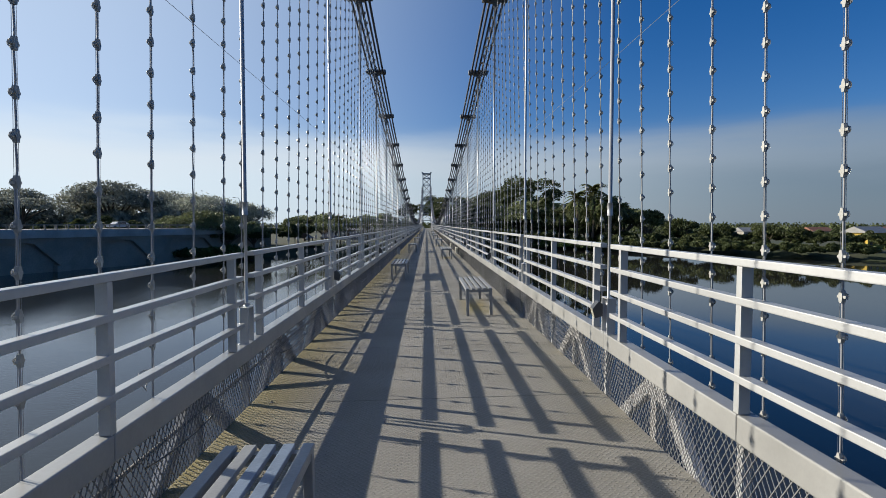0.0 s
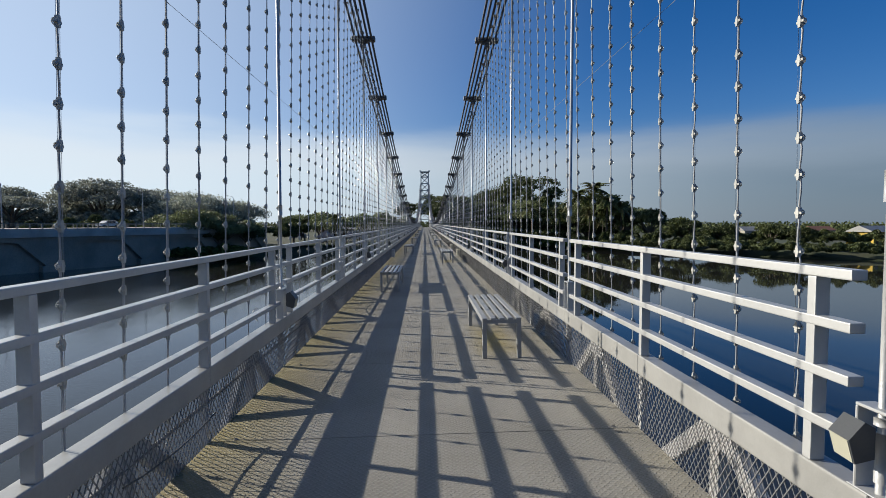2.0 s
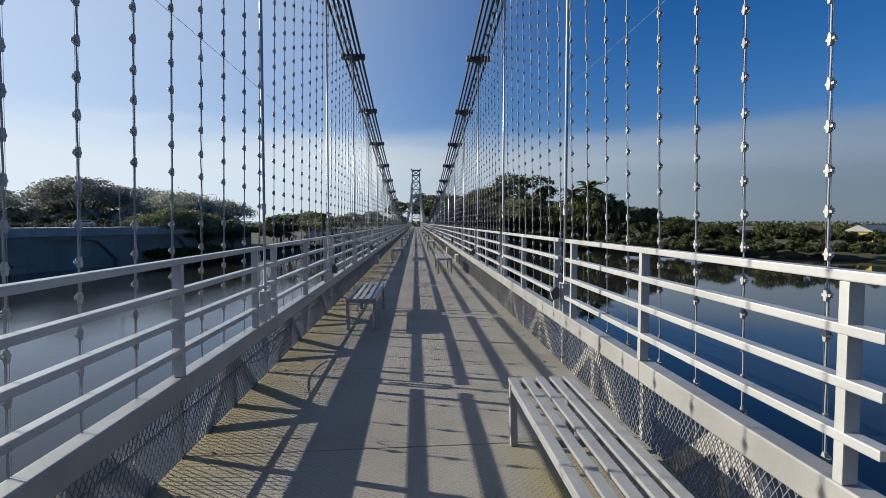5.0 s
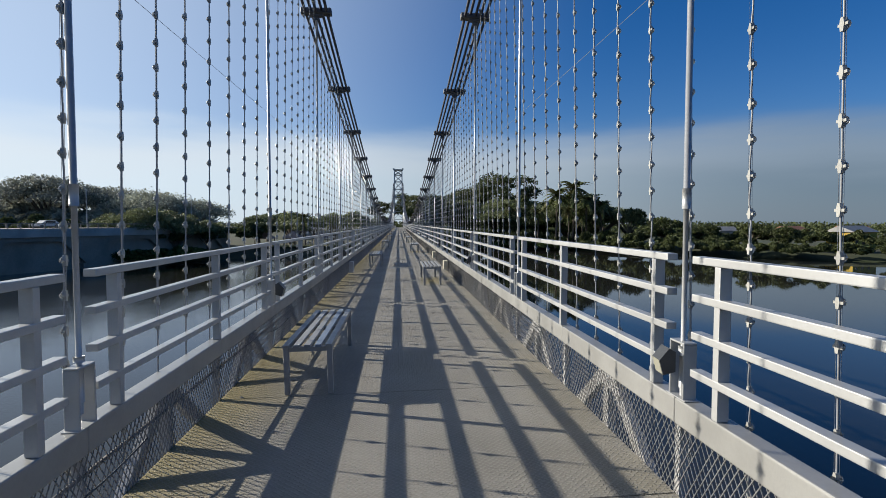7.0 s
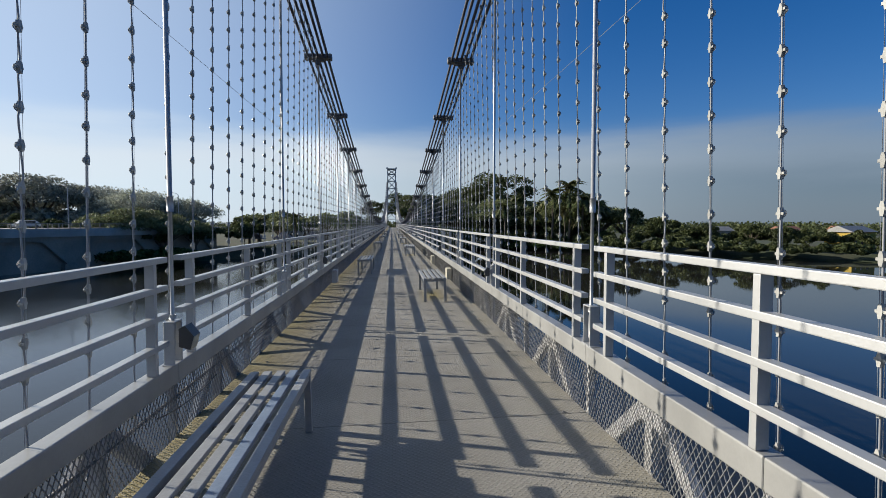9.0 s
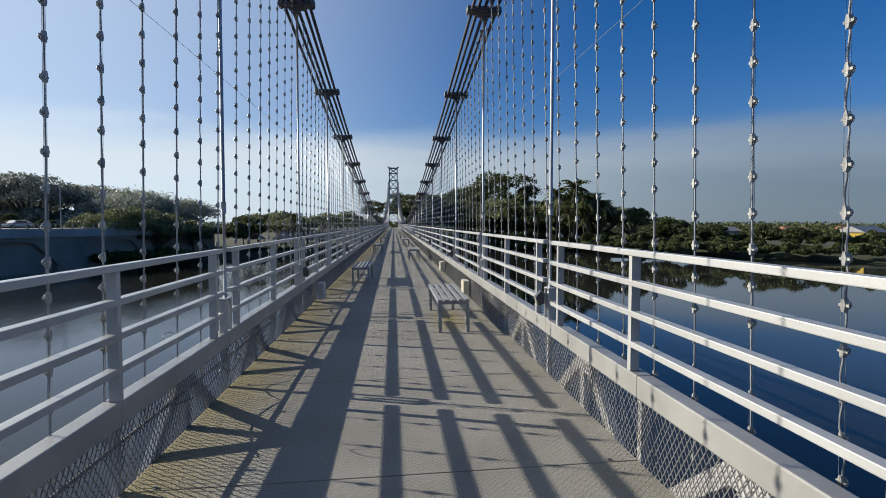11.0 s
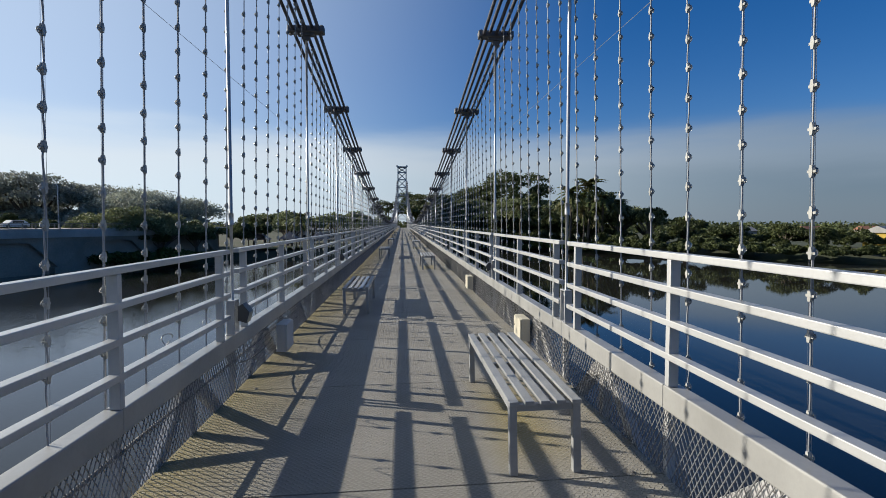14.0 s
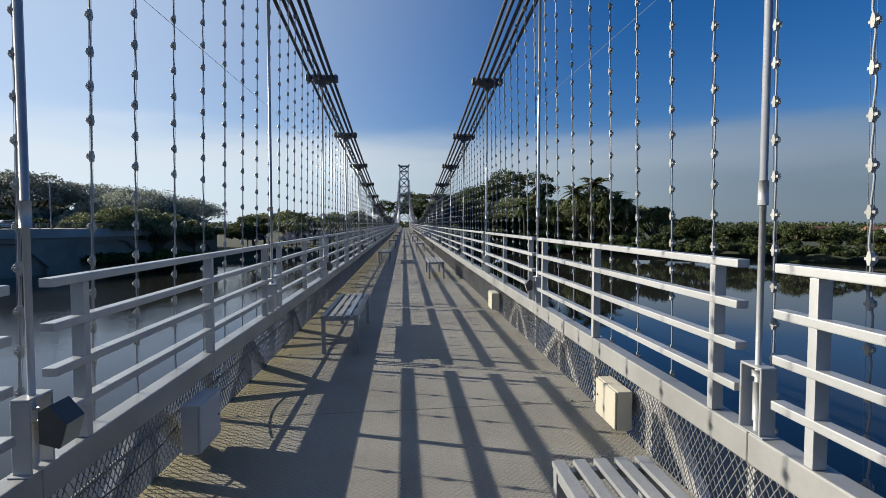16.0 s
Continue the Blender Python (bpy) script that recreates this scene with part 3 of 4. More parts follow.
def old_bridge():
    root = thing("road_bridge", "old concrete road bridge with haunched girders on piers", "road bridge", at=tuple(OB_A))
    d = OB_B - OB_A
    ln = d.length
    root.rotation_euler = (0, 0, math.atan2(d.y, d.x))
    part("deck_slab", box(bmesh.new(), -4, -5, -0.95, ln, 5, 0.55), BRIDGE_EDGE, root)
    span = 19.0
    n = int(ln // span) + 1
    for gy in (-4.2, 4.2):
        bm = bmesh.new()
        prev = None
        for i in range(n * 12 + 1):
            x = i * span / 12
            if x > ln:
                break
            u = (x / span) % 1.0
            z = -1.7 - 4.6 * max(0.0, 2 * abs(2 * u - 1) - 0.95) / 1.05
            cur = [bm.verts.new(c) for c in ((x, gy - 0.3, -0.953), (x, gy + 0.3, -0.953), (x, gy + 0.3, z), (x, gy - 0.3, z))]
            if prev:
                for k in range(4):
                    bm.faces.new((prev[k], cur[k], cur[(k + 1) % 4], prev[(k + 1) % 4]))
            prev = cur
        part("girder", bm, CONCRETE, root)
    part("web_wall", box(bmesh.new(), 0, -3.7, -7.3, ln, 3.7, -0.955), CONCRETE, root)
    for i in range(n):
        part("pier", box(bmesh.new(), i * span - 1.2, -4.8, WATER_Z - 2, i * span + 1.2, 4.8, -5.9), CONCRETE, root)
    for gy in (-4.8, 4.8):
        bm = bmesh.new()
        for i in range(int(ln // 2)):
            box(bm, i * 2, gy - 0.08, 0.55, i * 2 + 0.16, gy + 0.08, 1.35)
        box(bm, 0, gy - 0.09, 1.35, ln, gy + 0.09, 1.45)
        box(bm, 0, gy - 0.05, 1.1, ln, gy + 0.05, 1.18)
        tagged(part("parapet", bm, CONCRETE, root), kind="stuff")
    return root


old_bridge()


def on_bridge(along, across, z=0.55):
    """A place on the road bridge's deck."""
    d = (OB_B - OB_A).normalized()
    n = Vector((-d.y, d.x, 0))
    return OB_A + d * along + n * across + Vector((0, 0, z))


OB_TURN = math.degrees(math.atan2(OB_B.y - OB_A.y, OB_B.x - OB_A.x))


def street_lamp():
    root = thing("street_lamp", "tall thin grey street lamp on the old road bridge", "street lamp", "street lamps on the road bridge")
    part("pole", tube(bmesh.new(), [(0, 0, 0), (0, 0, 7.2), (0, -0.4, 7.6), (0, -1.5, 7.8)], 0.09, 6, 0.05), TRUSS, root)
    part("lamp_head", bevelled(-0.15, -2.1, 7.74, 0.15, -1.45, 7.86, 0.03), CLAMP, root)
    return root


lamp = street_lamp()
for i, along in enumerate((12, 38, 64, 90, 116)):
    m = pose(*on_bridge(along, 4.4), 0, 0, OB_TURN)
    if i:
        copy_thing(lamp, m)
    else:
        lamp.matrix_basis = m


def car():
    root = thing("car", "white car parked on the old road bridge", "car", "cars on the road bridge")
    bm = bmesh.new()
    side_line = [(-2.1, 0.35), (2.1, 0.35), (2.15, 0.8), (1.2, 0.95), (0.6, 1.42), (-1.2, 1.45), (-1.9, 0.98), (-2.15, 0.85)]
    a = [bm.verts.new((x, -0.8, z)) for x, z in side_line]
    c = [bm.verts.new((x, 0.8, z)) for x, z in side_line]
    bm.faces.new(a)
    bm.faces.new(c[::-1])
    for i in range(len(a)):
        j = (i + 1) % len(a)
        bm.faces.new((a[j], a[i], c[i], c[j]))
    bmesh.ops.recalc_face_normals(bm, faces=bm.faces[:])
    part("body", bm, CARPAINT, root)
    for y in (-0.803, 0.803):
        part("side_window", box(bmesh.new(), -1.2, y - 0.004, 0.98, 0.6, y + 0.004, 1.32), DARKGLASS, root)
    for x in (-1.35, 1.35):
        for y in (-0.8, 0.8):
            part("wheel", tube(bmesh.new(), [(x, y - 0.09, 0.32), (x, y + 0.09, 0.32)], 0.32, 12), BLACK, root)
    return root


motor = car()
for i, (along, across) in enumerate(((6, 2.0), (24, 2.0), (41, -2.0))):
    m = pose(*on_bridge(along, across), 0, 0, OB_TURN)
    if i:
        copy_thing(motor, m)
    else:
        motor.matrix_basis = m


# ---- far tower and near tower ----
def tower(y0, name, label):
    root = thing(name, label, "bridge tower", at=(XC, y0, 0))
    top = 20.3

    def leg_x(z):
        if z > 6:
            return 1.36
        return 1.36 + (6 - z) * 0.17
    for s in (-1, 1):
        for dy in (-0.9, 0.9):
            bm = bmesh.new()
            for za, zb in ((WATER_Z, 6), (6, top)):
                flat_bar(bm, (s * leg_x(za), dy, za), (s * leg_x(zb), dy, zb), 0.34, 0.34, (0, 1, 0))
            part("leg", bm, TOWER, root)
    zs = [2.9, 5.6, 8.3, 11.0, 13.6, 16.2, 18.6, top]
    for a, b in zip(zs, zs[1:]):
        for dy in (-0.9, 0.9):
            bm = bmesh.new()
            flat_bar(bm, (-leg_x(a), dy, a), (leg_x(b), dy, b), 0.16, 0.12, (0, 1, 0))
            flat_bar(bm, (leg_x(a), dy + 0.03, a), (-leg_x(b), dy + 0.03, b), 0.16, 0.12, (0, 1, 0))
            part("cross_brace", bm, TOWER, root)
    for z in zs:
        bm = bmesh.new()
        for dy in (-0.9, 0.9):
            box(bm, -leg_x(z), dy - 0.1, z - 0.12, leg_x(z), dy + 0.1, z + 0.12)
        part("strut", bm, TOWER, root)
    bm = bmesh.new()
    box(bm, -1.65, -1.2, top, 1.65, 1.2, top + 0.3)
    for s in (-1, 1):
        box(bm, s * 1.6 - 0.3, -0.5, top + 0.3, s * 1.6 + 0.3, 0.5, top + 0.7)
    part("top_plate", bm, TOWER, root)
    bm = bmesh.new()
    box(bm, -3.6, -2.2, WATER_Z - 2, 3.6, 2.2, -1.0)
    part("pier_base", bm, FASCIA, root)
    return root


TOWER = mat("tower_steel", (0.38, 0.40, 0.42), 0.55, grain_scale=5, stain_scale=0.5, bump=0.004)
tower(Y1, "bridge_tower", "tall lattice steel bridge tower beyond the end of the deck")
tower(Y0, "bridge_tower", "tall lattice steel bridge tower where the deck begins")


# ---- main cables: five strands a side held by clamps at every hanger ----
def main_cable(s):
    cx = HX_R if s > 0 else HX_L
    root = thing("main_cable", "dark multi-strand main cable sagging between the towers", "bridge cable", "main cables", at=(cx, 0, 0))
    ys = sorted(set([Y0, Y1] + [k * P for k in range(K0, K1 + 1)]))
    for j in range(5):
        dx = (j - 2) * 0.105
        bm = bmesh.new()
        tube(bm, [(dx, y, cable_z(y) + 0.03 * (j % 2)) for y in ys], 0.029, 6)
        part("strand", bm, CABLE, root, smooth=True)
    # backstays beyond the towers
    for sgn, y in ((-1, Y0), (1, Y1)):
        bm = bmesh.new()
        for j in range(5):
            tube(bm, [((j - 2) * 0.105, y, cable_z(y)), ((j - 2) * 0.105, y + sgn * 38, LAND_Z + 1.0)], 0.024, 5)
        part("backstay", bm, CABLE, root)
    return root


for s in (-1, 1):
    main_cable(s)

clamp_bm = bevelled(-0.30, -0.075, -0.055, 0.30, 0.075, 0.055, 0.01)
for dx in (-0.25, 0.25):
    tube(clamp_bm, [(dx, 0, -0.09), (dx, 0, 0.09)], 0.022, 6)
box(clamp_bm, -0.05, -0.02, -0.17, 0.05, 0.02, -0.055)
box(clamp_bm, -0.13, -0.045, -0.10, 0.13, 0.045, -0.055)
CLAMP_ME = finish(clamp_bm, CLAMP)
bm = bmesh.new()
tube(bm, [(0, 0, 0), (0, 0, 0.11)], 0.023, 10)
SLEEVE_ME = finish(bm, GALV, True)
tb = bmesh.new()
tube(tb, [(0, 0, 0.60), (0, 0, 1.66)], 0.0145, 8)
tube(tb, [(0, 0, 0.865), (0, 0, 0.895)], 0.026, 6)
tube(tb, [(0, 0, 0.66), (0, 0, 0.84)], 0.020, 6)
ROD_ME = finish(tb, GALV, True)


def bracket_mesh():
    """Upside-down U of thick plate that holds the hanger's foot."""
    bm = bmesh.new()
    for y in (-0.075, 0.065):
        b2 = bevelled(-0.038, y, 0.551, 0.038, y + 0.012, 0.852, 0.003)
        me = finish(b2, STEEL)
        bm.from_mesh(me)
    me = finish(bevelled(-0.038, -0.075, 0.8522, 0.038, 0.077, 0.864, 0.003), STEEL)
    bm.from_mesh(me)
    me = finish(bevelled(-0.042, -0.1, 0.5505, 0.045, 0.1, 0.556, 0.002), STEEL)
    bm.from_mesh(me)
    return finish(bm, STEEL)


BRACKET_ME = bracket_mesh()


def hanger(s, k):
    y = k * P
    x = HX_R if s > 0 else HX_L
    top = cable_z(y) - 0.16
    root = thing("hanger", "grey steel hanger rope with a turnbuckle sleeve, below its cable clamp", "bridge hanger", "hangers of the bridge", (x, y, 0))
    bm = bmesh.new()
    low = 1.52 if (s < 0 and k == 6) else 1.62 + 0.02 * noise.noise((k * 1.7, s, 0))
    tube(bm, [(0, 0, low + 0.1), (0, 0, max(low + 0.2, top))], 0.0175, 7)
    if top > 1.86:
        part("rope", bm, ROPE, root, smooth=True)
        part("turnbuckle_sleeve", SLEEVE_ME, None, root).location = (0, 0, low)
        part("lower_rod", ROD_ME, None, root).location = (0, 0, low - 1.65 + 0.001)
    br = part("foot_bracket", BRACKET_ME, None, root, "thick light grey plate bracket")
    br.location = (0, 0, lift(s) - 0.005)
    c = part("clamp", CLAMP_ME, None, root, "dark steel cable clamp")
    c.location = (0, 0, cable_z(y) + 0.01)
    c.rotation_euler = (math.atan(0.00202 * (y - MID)), 0, 0)


for s in (-1, 1):
    for k in range(K0 + 1, K1):
        hanger(s, k)


# ---- chords, truss and mesh ----
RAIL_TOPS = (1.335, 1.139, 0.941, 0.743)
chord_me = finish(bevelled(0, 0.002, 0.40, 0.105, P / 2 - 0.002, 0.545, 0.010, 3), CHORD)
bm = bmesh.new()
box(bm, 0.0, 0, -0.50, 0.10, P / 2, -0.352)
box(bm, -0.08, 0, -0.20, -0.01, P / 2, -0.06)
low_me = finish(bm, TRUSS)
bm = bmesh.new()
q = P / 4
flat_bar(bm, (0.05, q, 0.40), (0.05, q, -0.35), 0.09, 0.06)
flat_bar(bm, (0.05, q + 0.05, 0.40), (0.05, P / 2, -0.35), 0.10, 0.055)
flat_bar(bm, (0.051, q - 0.05, 0.40), (0.051, 0, -0.35), 0.10, 0.055)
flat_bar(bm, (0.03, q, 0.40), (0.03, q, 0.29), 0.30, 0.012)
flat_bar(bm, (0.05, 0, 0.40), (0.05, 0, -0.35), 0.05, 0.05)
web_me = finish(bm, TRUSS)


def wire_mesh(length, z0, z1):
    """Diamond mesh of thin wires from z0 to z1."""
    bm = bmesh.new()
    pitch, rise = 0.05, (z1 - z0)
    run = rise * 0.67
    n = int(length / pitch)
    for i in range(n):
        y = i * pitch
        for sg in (-1, 1):
            a = Vector((0.0 + 0.0015 * sg, y, z0))
            b = Vector((0.0 + 0.0015 * sg, y + sg * run, z1))
            if b.y < 0 or b.y > length:
                lim = 0 if b.y < 0 else length
                u = (lim - a.y) / (b.y - a.y)
                rest = lim + (length if lim == 0 else -length)
                mid = a.lerp(b, u)
                c = Vector((mid.x, rest, mid.z))
                e = Vector((b.x, rest + (b.y - lim), z1))
                flat_bar(bm, a, mid, 0.0048, 0.0048)
                flat_bar(bm, c, e, 0.0048, 0.0048)
            else:
                flat_bar(bm, a, b, 0.0048, 0.0048)
    return finish(bm, WIRE)


conduit_me = finish(tube(bmesh.new(), [(0, 0, 0), (0, P / 2, 0)], 0.012, 6), CONDUIT, True)
MESH_ME = wire_mesh(P / 2, 0.005, 0.40)
for s in (-1, 1):
    root = tagged(thing("side_truss", "light grey steel stiffening truss beside the deck with wire mesh", "bridge truss", at=(side(s, 0), 0, lift(s))), kind="structure")
    for i in range(2 * K0, 2 * K1):
        y = i * P / 2
        for nm, me in (("chord", chord_me), ("lower_chord", low_me), ("web", web_me)):
            o = part(nm, me, None, root)
            o.location, o.scale = (0, y, 0), (s, 1, 1)
        if s < 0:
            o = part("conduit", conduit_me, None, root, "thin grey conduit")
            o.location = (-0.03, y, 0.29)
        if i < 60:
            o = part("wire_mesh", MESH_ME, None, root)
            o.location = (0.012 * s, y, 0)

# ---- railings ----
rail_me = finish(bevelled(0, 0.105, -0.04, 0.062, P - 0.15, 0, 0.005, 2), STEEL)
post_me = finish(bevelled(0.0015, -0.024, 0.5455, 0.063, 0.024, 1.2945, 0.005, 2), STEEL)
# the posts of the downstream railing are set a little unevenly from panel to panel
FIRST_POST = {2: 0.285, 3: 0.277, 5: 0.374, 6: 0.314}
MID_POST = {1: 2.017, 3: 2.125, 4: 2.173, 5: 2.01}
for s in (-1, 1):
    for k in range(K0, K1):
        root = thing("railing_panel", "light grey painted steel railing panel with four rails on three posts", "railing", "railing panels", (side(s, 0), k * P, lift(s)))
        for z in RAIL_TOPS:
            o = part("rail", rail_me, None, root)
            o.location, o.scale = (0, 0, z), (s, 1, 1)
        ends = (FIRST_POST.get(k, 0.31), MID_POST.get(k, 2.06), 3.73) if s > 0 else (0.35, 2.05, 3.75)
        for y in ends:
            o = part("post", post_me, None, root)
            o.location, o.scale = (0.001 * s, y, 0), (s, 1, 1)

# ---- deck ----
deck = tagged(thing("deck", "grey steel tread plate deck stained yellow near the edges", "bridge deck"), kind="structure")
bm = bmesh.new()
for y in range(int(2 * K0), int(2 * K1)):
    box(bm, XL - 0.02, y * P / 2 + 0.08, -0.20, XR + 0.02, y * P / 2 + 0.16, -0.056)
for x in (-0.6, 0.42, 1.44):
    box(bm, x, K0 * P, -0.15, x + 0.08, K1 * P, -0.057)
part("deck_beam", bm, TRUSS, deck)


# ---- benches ----
BENCH_BLUE = mat("bench_paint_blue_grey", (0.17, 0.215, 0.29), 0.4, grain=0.04, stain=0.14, stain_scale=5, bump=0.003)


def bench(blue=()):
    root = thing("bench", "light grey painted metal bench with five slats on four square legs", "bench", "benches along the deck")
    w, ln, h = 0.44, 2.0, 0.46
    for i in range(5):
        part("slat", bevelled(-w / 2 + i * 0.0955, 0, h - 0.027, -w / 2 + i * 0.0955 + 0.058, ln, h, 0.004, 2), BENCH_BLUE if i in blue else BENCH, root, "blue grey painted slat" if i in blue else "")
    bm = bmesh.new()
    for y in (0.025, ln / 2 - 0.02, ln - 0.065):
        box(bm, -w / 2 + 0.05, y, h - 0.066, w / 2 - 0.05, y + 0.04, h - 0.0255)
    for x in (-w / 2 + 0.008, w / 2 - 0.046):
        box(bm, x, 0.065, h - 0.066, x + 0.038, ln - 0.065, h - 0.0255)
    part("seat_frame", bm, BENCH, root)
    leg = finish(bevelled(0, 0, 0.0005, 0.048, 0.048, h - 0.0255, 0.003), BENCH)
    for x in (-w / 2 + 0.001, w / 2 - 0.049):
        for y in (0.018, ln - 0.066):
            part("leg", leg, None, root).location = (x, y, 0)
    return root


for x, y, step, blue in ((-0.37, 0.08, 14.3, (2, 3)), (-0.37, 14.37, 14.3, (3,)), (1.28, 8.25, 14.35, ())):
    first = bench(blue)
    first.matrix_basis = pose(x, y, BANKED * (x - XC), 0, -1.28, 0)
    for i in range(0 if y < 1 else 5):
        copy_thing(first, pose(x, y + step * (i + 1), BANKED * (x - XC), 0, -1.28, 0))


# ---- floodlights on every second bracket ----
def floodlight():
    root = thing("floodlight", "small black floodlight with a glass front on a hanger bracket", "floodlight", "floodlights on the brackets")
    bm = bmesh.new()
    vs = [bm.verts.new(c) for c in ((0, -0.085, 0), (0.10, -0.085, -0.03), (0.135, -0.085, 0.1), (0.055, -0.085, 0.20), (0, -0.085, 0.17))]
    ws = [bm.verts.new((v.co.x, 0.085, v.co.z)) for v in vs]
    bm.faces.new(vs)
    bm.faces.new(ws[::-1])
    for i in range(5):
        j = (i + 1) % 5
        bm.faces.new((vs[j], vs[i], ws[i], ws[j]))
    bmesh.ops.recalc_face_normals(bm, faces=bm.faces[:])
    part("housing", bm, BLACK, root)
    bm = box(bmesh.new(), -0.002, -0.075, -0.063, 0.002, 0.075, 0.063)
    o = part("glass_front", bm, LENS, root, "pale lamp glass")
    o.location = (0.1195, 0, 0.035)
    o.rotation_euler = (0, radians(15), 0)
    bm = bmesh.new()
    box(bm, -0.03, -0.03, 0.03, 0.0, -0.02, 0.14)
    box(bm, -0.03, 0.02, 0.03, 0.0, 0.03, 0.14)
    part("mount", bm, GALV, root)
    return root


fl = floodlight()
spots = []
for k in range(-3, 30):
    if k % 2:
        spots.append(pose(HX_R - 0.065, k * P, 0.70 + lift(1), 0, 0, 174) @ Matrix.Scale(0.82, 4))
    else:
        spots.append(pose(HX_L + 0.065, k * P, 0.675 + lift(-1), 0, 0, 0))
fl.scale = (0.78, 0.78, 0.78)
for m in spots[1:]:
    copy_thing(fl, m).scale = m.to_scale() * 0.78
fl.matrix_basis = spots[0] @ Matrix.Diagonal((0.78, 0.78, 0.78, 1))


# ---- electrical boxes ----
def cabinet(label, material, x, y, z, s, h=0.30):
    root = thing("electrical_box", label, "electrical box", "electrical boxes", (x, y, z + lift(s)))
    part("body", bevelled(0, 0, 0, 0.105 * s, 0.38, h, 0.004), material, root)
    part("door", bevelled(-0.016 * s, 0.006, 0.006, -0.001 * s, 0.374, h - 0.006, 0.003), material, root)
    bm = bmesh.new()
    tube(bm, [(-0.014 * s, 0.33, 0.15), (-0.022 * s, 0.33, 0.15)], 0.009, 8)
    part("lock", bm, BLACK, root, "small black lock")
    return root


cabinet("cream metal electrical box fixed against the wire mesh", CREAM, 1.84, 25.79, 0.085, 1, 0.27)
cabinet("cream metal electrical box fixed against the wire mesh", CREAM, 1.82, 30.85, 0.10, 1, 0.27)
cabinet("grey metal electrical box fixed against the wire mesh", GREYBOX, -0.93, 25.76, 0.085, -1, 0.32)

# ---- strings of lights hung from the cables ----
def bulb_bm(bm, o, s):
    """One lamp: a tapered backing plate with a clip bar across it, and a clear dome facing outward."""
    x, y, z = o
    box(bm, x - 0.006 - 0.002 * s, y - 0.026, z - 0.007, x + 0.004 - 0.002 * s, y + 0.022, z + 0.004)
    outline = [(0.007, -0.027), (0.010, -0.015), (0.013, 0.0), (0.010, 0.013), (0.006, 0.026), (-0.006, 0.026), (-0.010, 0.013), (-0.013, 0.0), (-0.010, -0.015), (-0.007, -0.027)]
    n = len(outline)
    front = [bm.verts.new((x - 0.011 * s, y + a * 0.9, z + c)) for a, c in outline]
    back = [bm.verts.new((x + 0.007 * s, y + a, z + c)) for a, c in outline]
    bm.faces.new(front)
    bm.faces.new(back)
    for i in range(n):
        bm.faces.new((front[i], front[(i + 1) % n], back[(i + 1) % n], back[i]))
    rings = []
    for r, d in ((0.019, 0.007), (0.017, 0.015), (0.009, 0.022)):
        rings.append([bm.verts.new((x + s * d, y + r * math.cos(i * math.tau / 8), z + r * math.sin(i * math.tau / 8))) for i in range(8)])
    for q, t in zip(rings, rings[1:]):
        for i in range(8):
            bm.faces.new((q[i], q[(i + 1) % 8], t[(i + 1) % 8], t[i])).material_index = 1
    bm.faces.new(rings[-1]).material_index = 1


def bulb_mesh(bm):
    bmesh.ops.recalc_face_normals(bm, faces=bm.faces[:])
    me = finish(bm, BULB)
    me.materials.append(DOME)
    return me


BULB_ME = {}
for s in (-1, 1):
    bm = bmesh.new()
    bulb_bm(bm, (0, 0, 0), s)
    BULB_ME[s] = bulb_mesh(bm)
rng = random.Random(4)
STEP = P / 8
# how far, in centimetres, each string hangs off its even place
SHIFT = {
    -1: (5, 6, 6, 11, 14, 4, 13, 12, 9, 6, 7, 11, 15, 10, 12, 8, 8, 5, 3, -1, 2, 0, 4, 0, -1, 1, 4, 4, 6, 8, 6, 4, 2, 1, 0, 3, 3, -1, 4, 5, 4, 1, -2, -3, 1, 3, 5, -1, 3, 5, 5, 7, 8, 8, 7, 6),
    1: (1, 2, 3, 7, 7, 6, 6, 4, 1, 0, 2, 3, 5, 8, 0, 7, 4, 3, 9, 7, 9, 11, 10, 11, 11, 10, 11, 9, 13, 14, 13, 14, 12, 10, 7, 6, 7, 7, 1, 4, 1, 1, -1, -1, 1, 3, 2, 0, 1, 1, -2, 1),
}
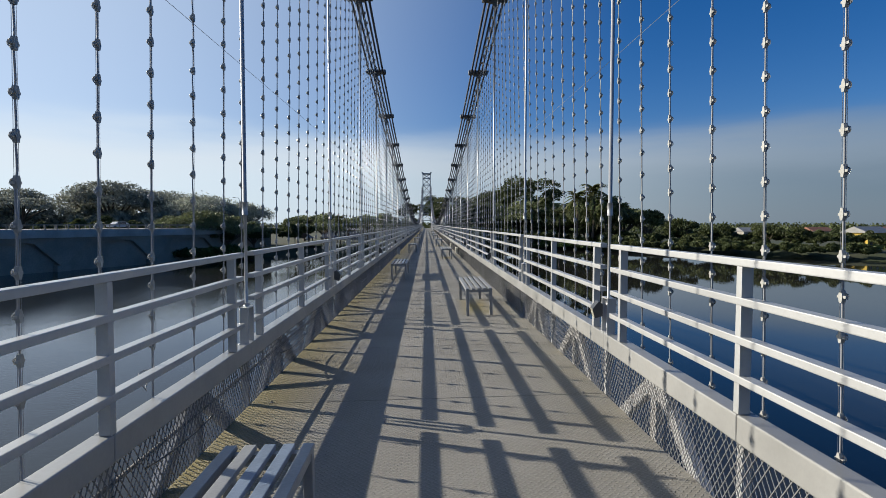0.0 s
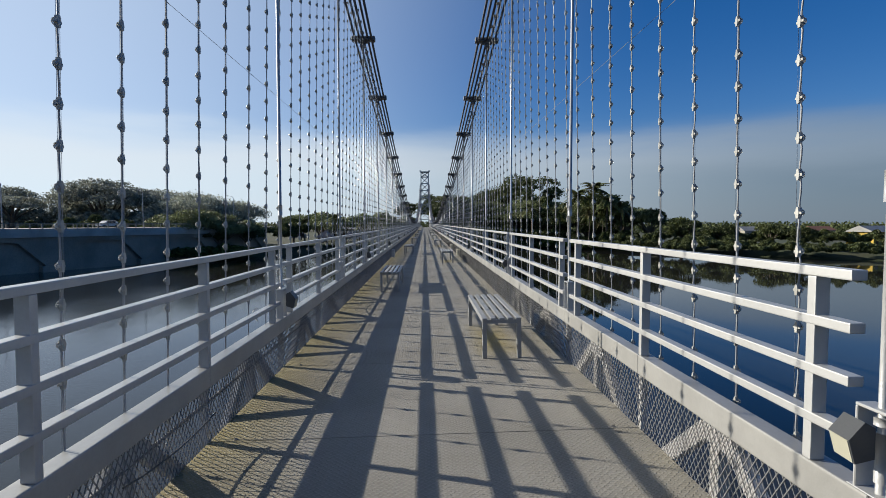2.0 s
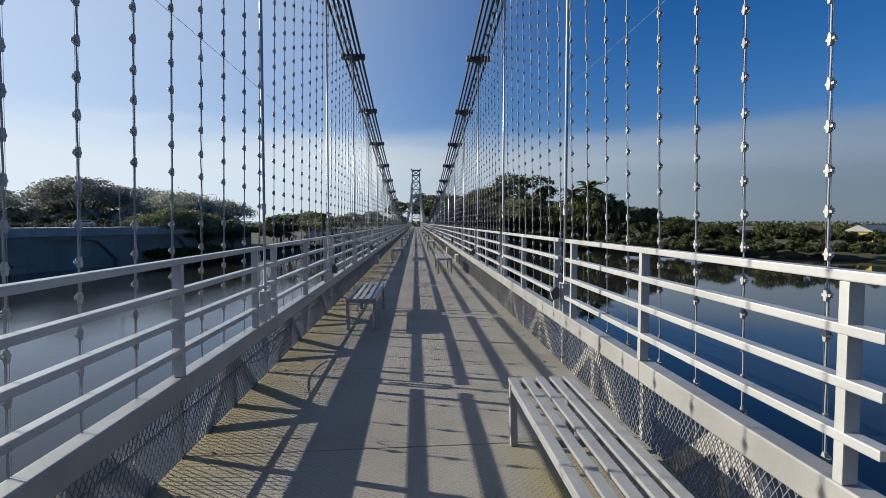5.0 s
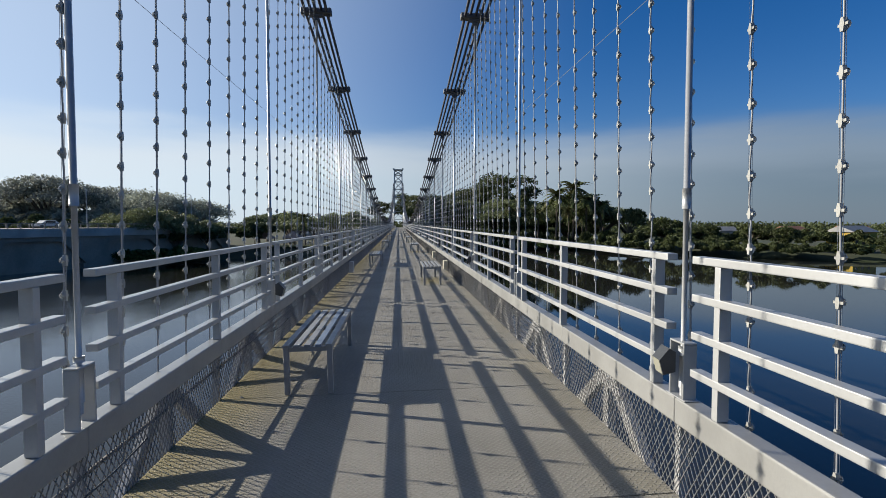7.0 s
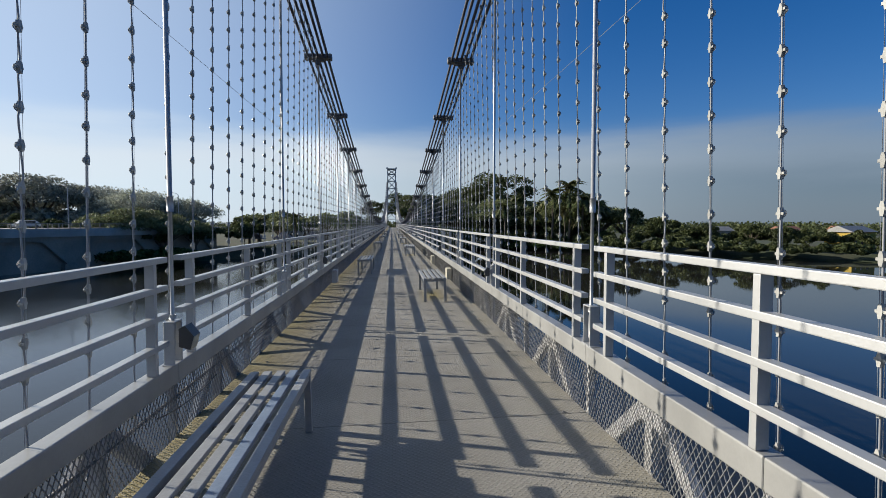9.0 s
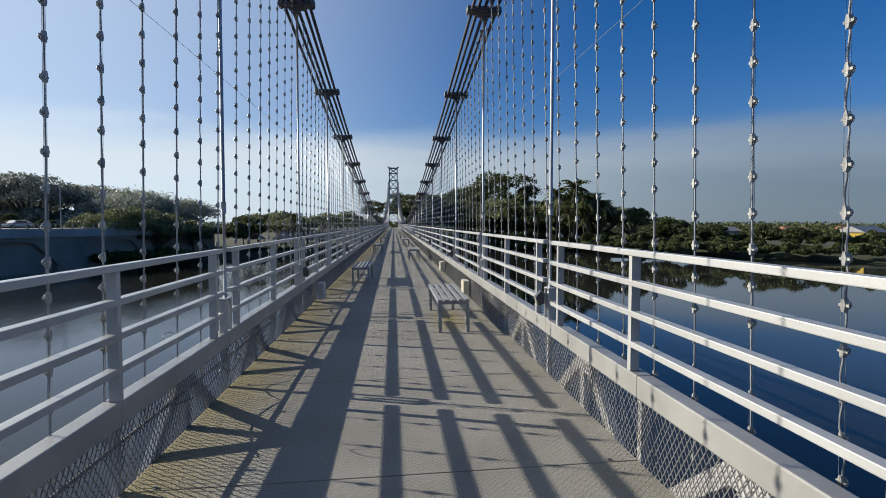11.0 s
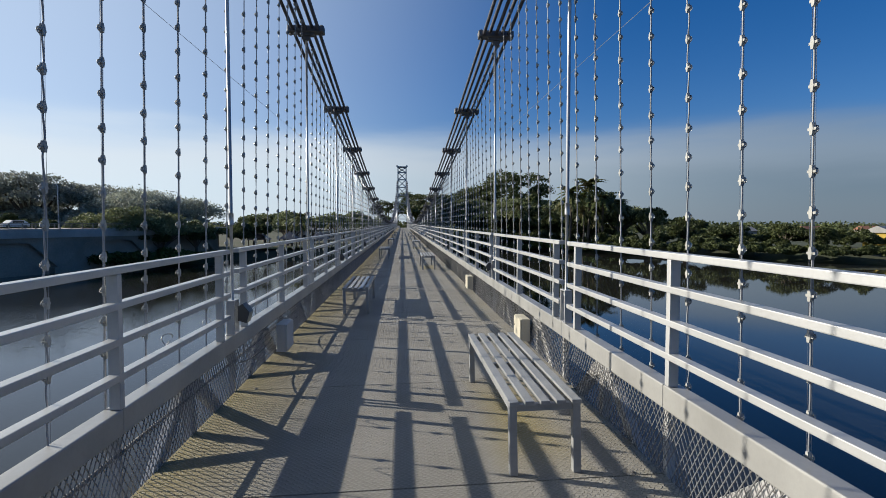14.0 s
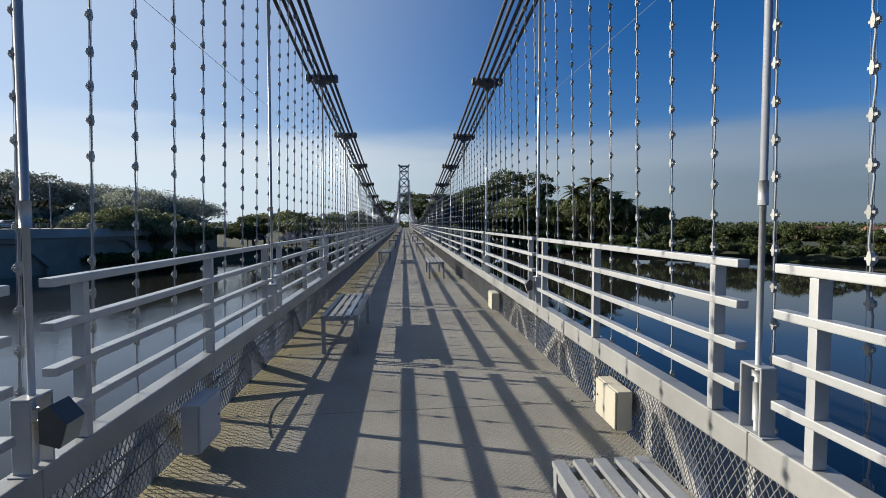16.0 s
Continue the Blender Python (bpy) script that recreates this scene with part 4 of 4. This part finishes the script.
for s in (-1, 1):
    x0 = 2.176 if s > 0 else -1.228
    for i in range(-13, 137):
        shift = SHIFT[s][i] * 0.01 if 0 <= i < len(SHIFT[s]) else rng.uniform(0.0, 0.08)
        y = (1.62 if s > 0 else 1.53) + i * STEP + shift
        top = cable_z(y) - 0.05
        low = (0.10 if s < 0 else 0.16) + 0.175 * rng.choice((0, 0, 1, 1, 2))
        root = thing("light_string", "thin pale cord of small domed lamps hanging outside the railing", "string lights", "strings of lights", (x0, y, 0))
        top_x = (-0.022 if s > 0 else 0.018) * (top - low)
        n = int((top - low) / 0.176)
        slack = rng.choice((0.0, 0.002, 0.004, 0.010))
        bulbs = []
        for j in range(n + 1):
            z = low + 0.02 + j * 0.176 + rng.uniform(-0.006, 0.006)
            bulbs.append((top_x * (z - low) / max(0.1, top - low), rng.uniform(-0.002, 0.002) - slack * 0.3, z))
        near = -10 < i < 56
        bm = bmesh.new()
        line = [(0, 0, low - 0.06)] + bulbs + [(top_x, 0, top)]
        if near:
            cord = [line[0]]
            for p, q in zip(line, line[1:]):
                bow = rng.uniform(-1.2, 1.2) * slack
                for u in (0.25, 0.5, 0.75):
                    cord.append((p[0] + (q[0] - p[0]) * u, p[1] + (q[1] - p[1]) * u + bow * math.sin(u * math.pi) + slack * 0.5 * math.sin(u * math.tau), p[2] + (q[2] - p[2]) * u))
                cord.append(q)
            tube(bm, cord, 0.0046, 5, cap=False)
        else:
            tube(bm, line[::3] + [line[-1]], 0.0048, 3, cap=False)
        if i < 100:
            box(bm, top_x - 0.025, -0.02, top - 0.03, top_x + 0.025, 0.02, top + 0.02)
        part("cord", bm, CORD, root, smooth=near)
        if near:
            for dy in (-0.0125, 0.0135):
                part("stay_wire", tube(bmesh.new(), [(0, dy, low - 0.02), (top_x, dy, top)], 0.0013, 3, cap=False), CORD, root)
        bm = bmesh.new()
        rest = 0
        for p in bulbs:
            if 2 < i < 53 and p[2] < 3.0:
                part("bulb", BULB_ME[s], None, root).location = p
            else:
                bulb_bm(bm, p, s)
                rest += 1
        if rest:
            tagged(part("bulb", bulb_mesh(bm), None, root), kind="stuff")
        else:
            bm.free()

# the strings behind the walk and towards the far tower, too many and too far to tell apart
bm = bmesh.new()
for s in (-1, 1):
    for i in list(range(-40, -10)) + list(range(140, 330)):
        y = i * STEP + 0.2
        x, xt = side(s, 0.15), side(s, 0.15)
        tube(bm, [(x, y, 0.3), (xt, y, cable_z(y) - 0.05)], 0.006, 3, cap=False)
        if i > 0:
            for j in range(8):
                box(bm, x - 0.02, y - 0.02, 0.4 + 0.18 * j, x + 0.02, y + 0.02, 0.44 + 0.18 * j)
tagged(part("distant_light_strings", bm, CORD), "distant strings of lights along both main cables", "string lights", kind="stuff")

# small loops of loose cable tied to the left rail
for i, (y, z, x, r) in enumerate([(1.2, 0.66, 0.12, 0.05), (2.6, 0.62, 0.13, 0.06), (7.6, 0.64, 0.12, 0.06), (8.6, 0.70, 0.12, 0.05), (10.9, 0.65, 0.12, 0.05), (16.6, 0.64, 0.13, 0.06), (19.4, 0.66, 0.12, 0.06), (23.4, 0.70, 0.12, 0.055), (24.2, 0.66, 0.13, 0.06), (25.1, 0.68, 0.12, 0.05)]):
    bm = bmesh.new()
    tube(bm, [(XL - x + 0.02 * math.sin(a * 2), y + r * math.cos(a), z + r * math.sin(a)) for a in [j * math.tau / 14 + 0.3 for j in range(14)]], 0.004, 5)
    tagged(part("cable_loop", bm, CORD), "small loop of loose grey cable beside a light string", "cable")

# black cables tied along the left wire mesh, sagging between their ties
for y, z, sag, ln in ((0.5, 0.30, 0.10, 1.5), (2.3, 0.26, 0.05, 0.9), (5.0, 0.24, 0.08, 1.2), (11.6, 0.28, 0.10, 1.3), (16.0, 0.27, 0.08, 1.2), (19.1, 0.30, 0.14, 1.1), (20.2, 0.28, 0.20, 0.6), (24.6, 0.27, 0.12, 1.3), (26.4, 0.25, 0.08, 1.0)):
    bm = bmesh.new()
    tube(bm, [(XL + 0.012, y + ln * u, z + lift(-1) - sag * 2 * u * (1 - u) - 0.04 * u) for u in [j / 10 for j in range(11)]], 0.006, 5)
    tagged(part("mesh_cable", bm, BLACK, None, smooth=True), "thin black cable sagging along the wire mesh", "cable")

# two thin wires that run along the bridge high on both sides
for x in (-4.1, 4.75):
    bm = bmesh.new()
    tube(bm, [(XC + (1.6 if x > 0 else -1.6), Y0, 5.4), (x, -20, 5.4), (x, 60, 5.4), (XC + (1.6 if x > 0 else -1.6), Y1, 5.6)], 0.006, 4)
    tagged(part("overhead_wire", bm, CORD), "thin overhead wire running along the bridge", "wire")

# ---- fixing bolts at the plate joints ----
bolt_bm = tube(bmesh.new(), [(0, 0, 0), (0, 0, 0.004)], 0.018, 10)
tube(bolt_bm, [(0, 0, 0.004), (0, 0, 0.012)], 0.009, 6)
bolt_me = finish(bolt_bm, CLAMP)
for i in range(-2, 60):
    for x in (XL + 0.16, XR - 0.16):
        part("bolt", bolt_me, None, deck, "dark bolt with a round washer").location = (x, i * P / 2 + 0.03, BANKED * (x - XC))

# ---- deck plates ----
bm = bevelled(XL - 0.02, 0.005, -0.02, XR + 0.02, P / 2 - 0.005, 0, 0.002)
for v in bm.verts:
    v.co.z += BANKED * (v.co.x - XC)
plate_me = finish(bm, DECK)
for i in range(2 * K0, 2 * K1):
    part("plate", plate_me, None, deck).location = (0, i * P / 2, 0)
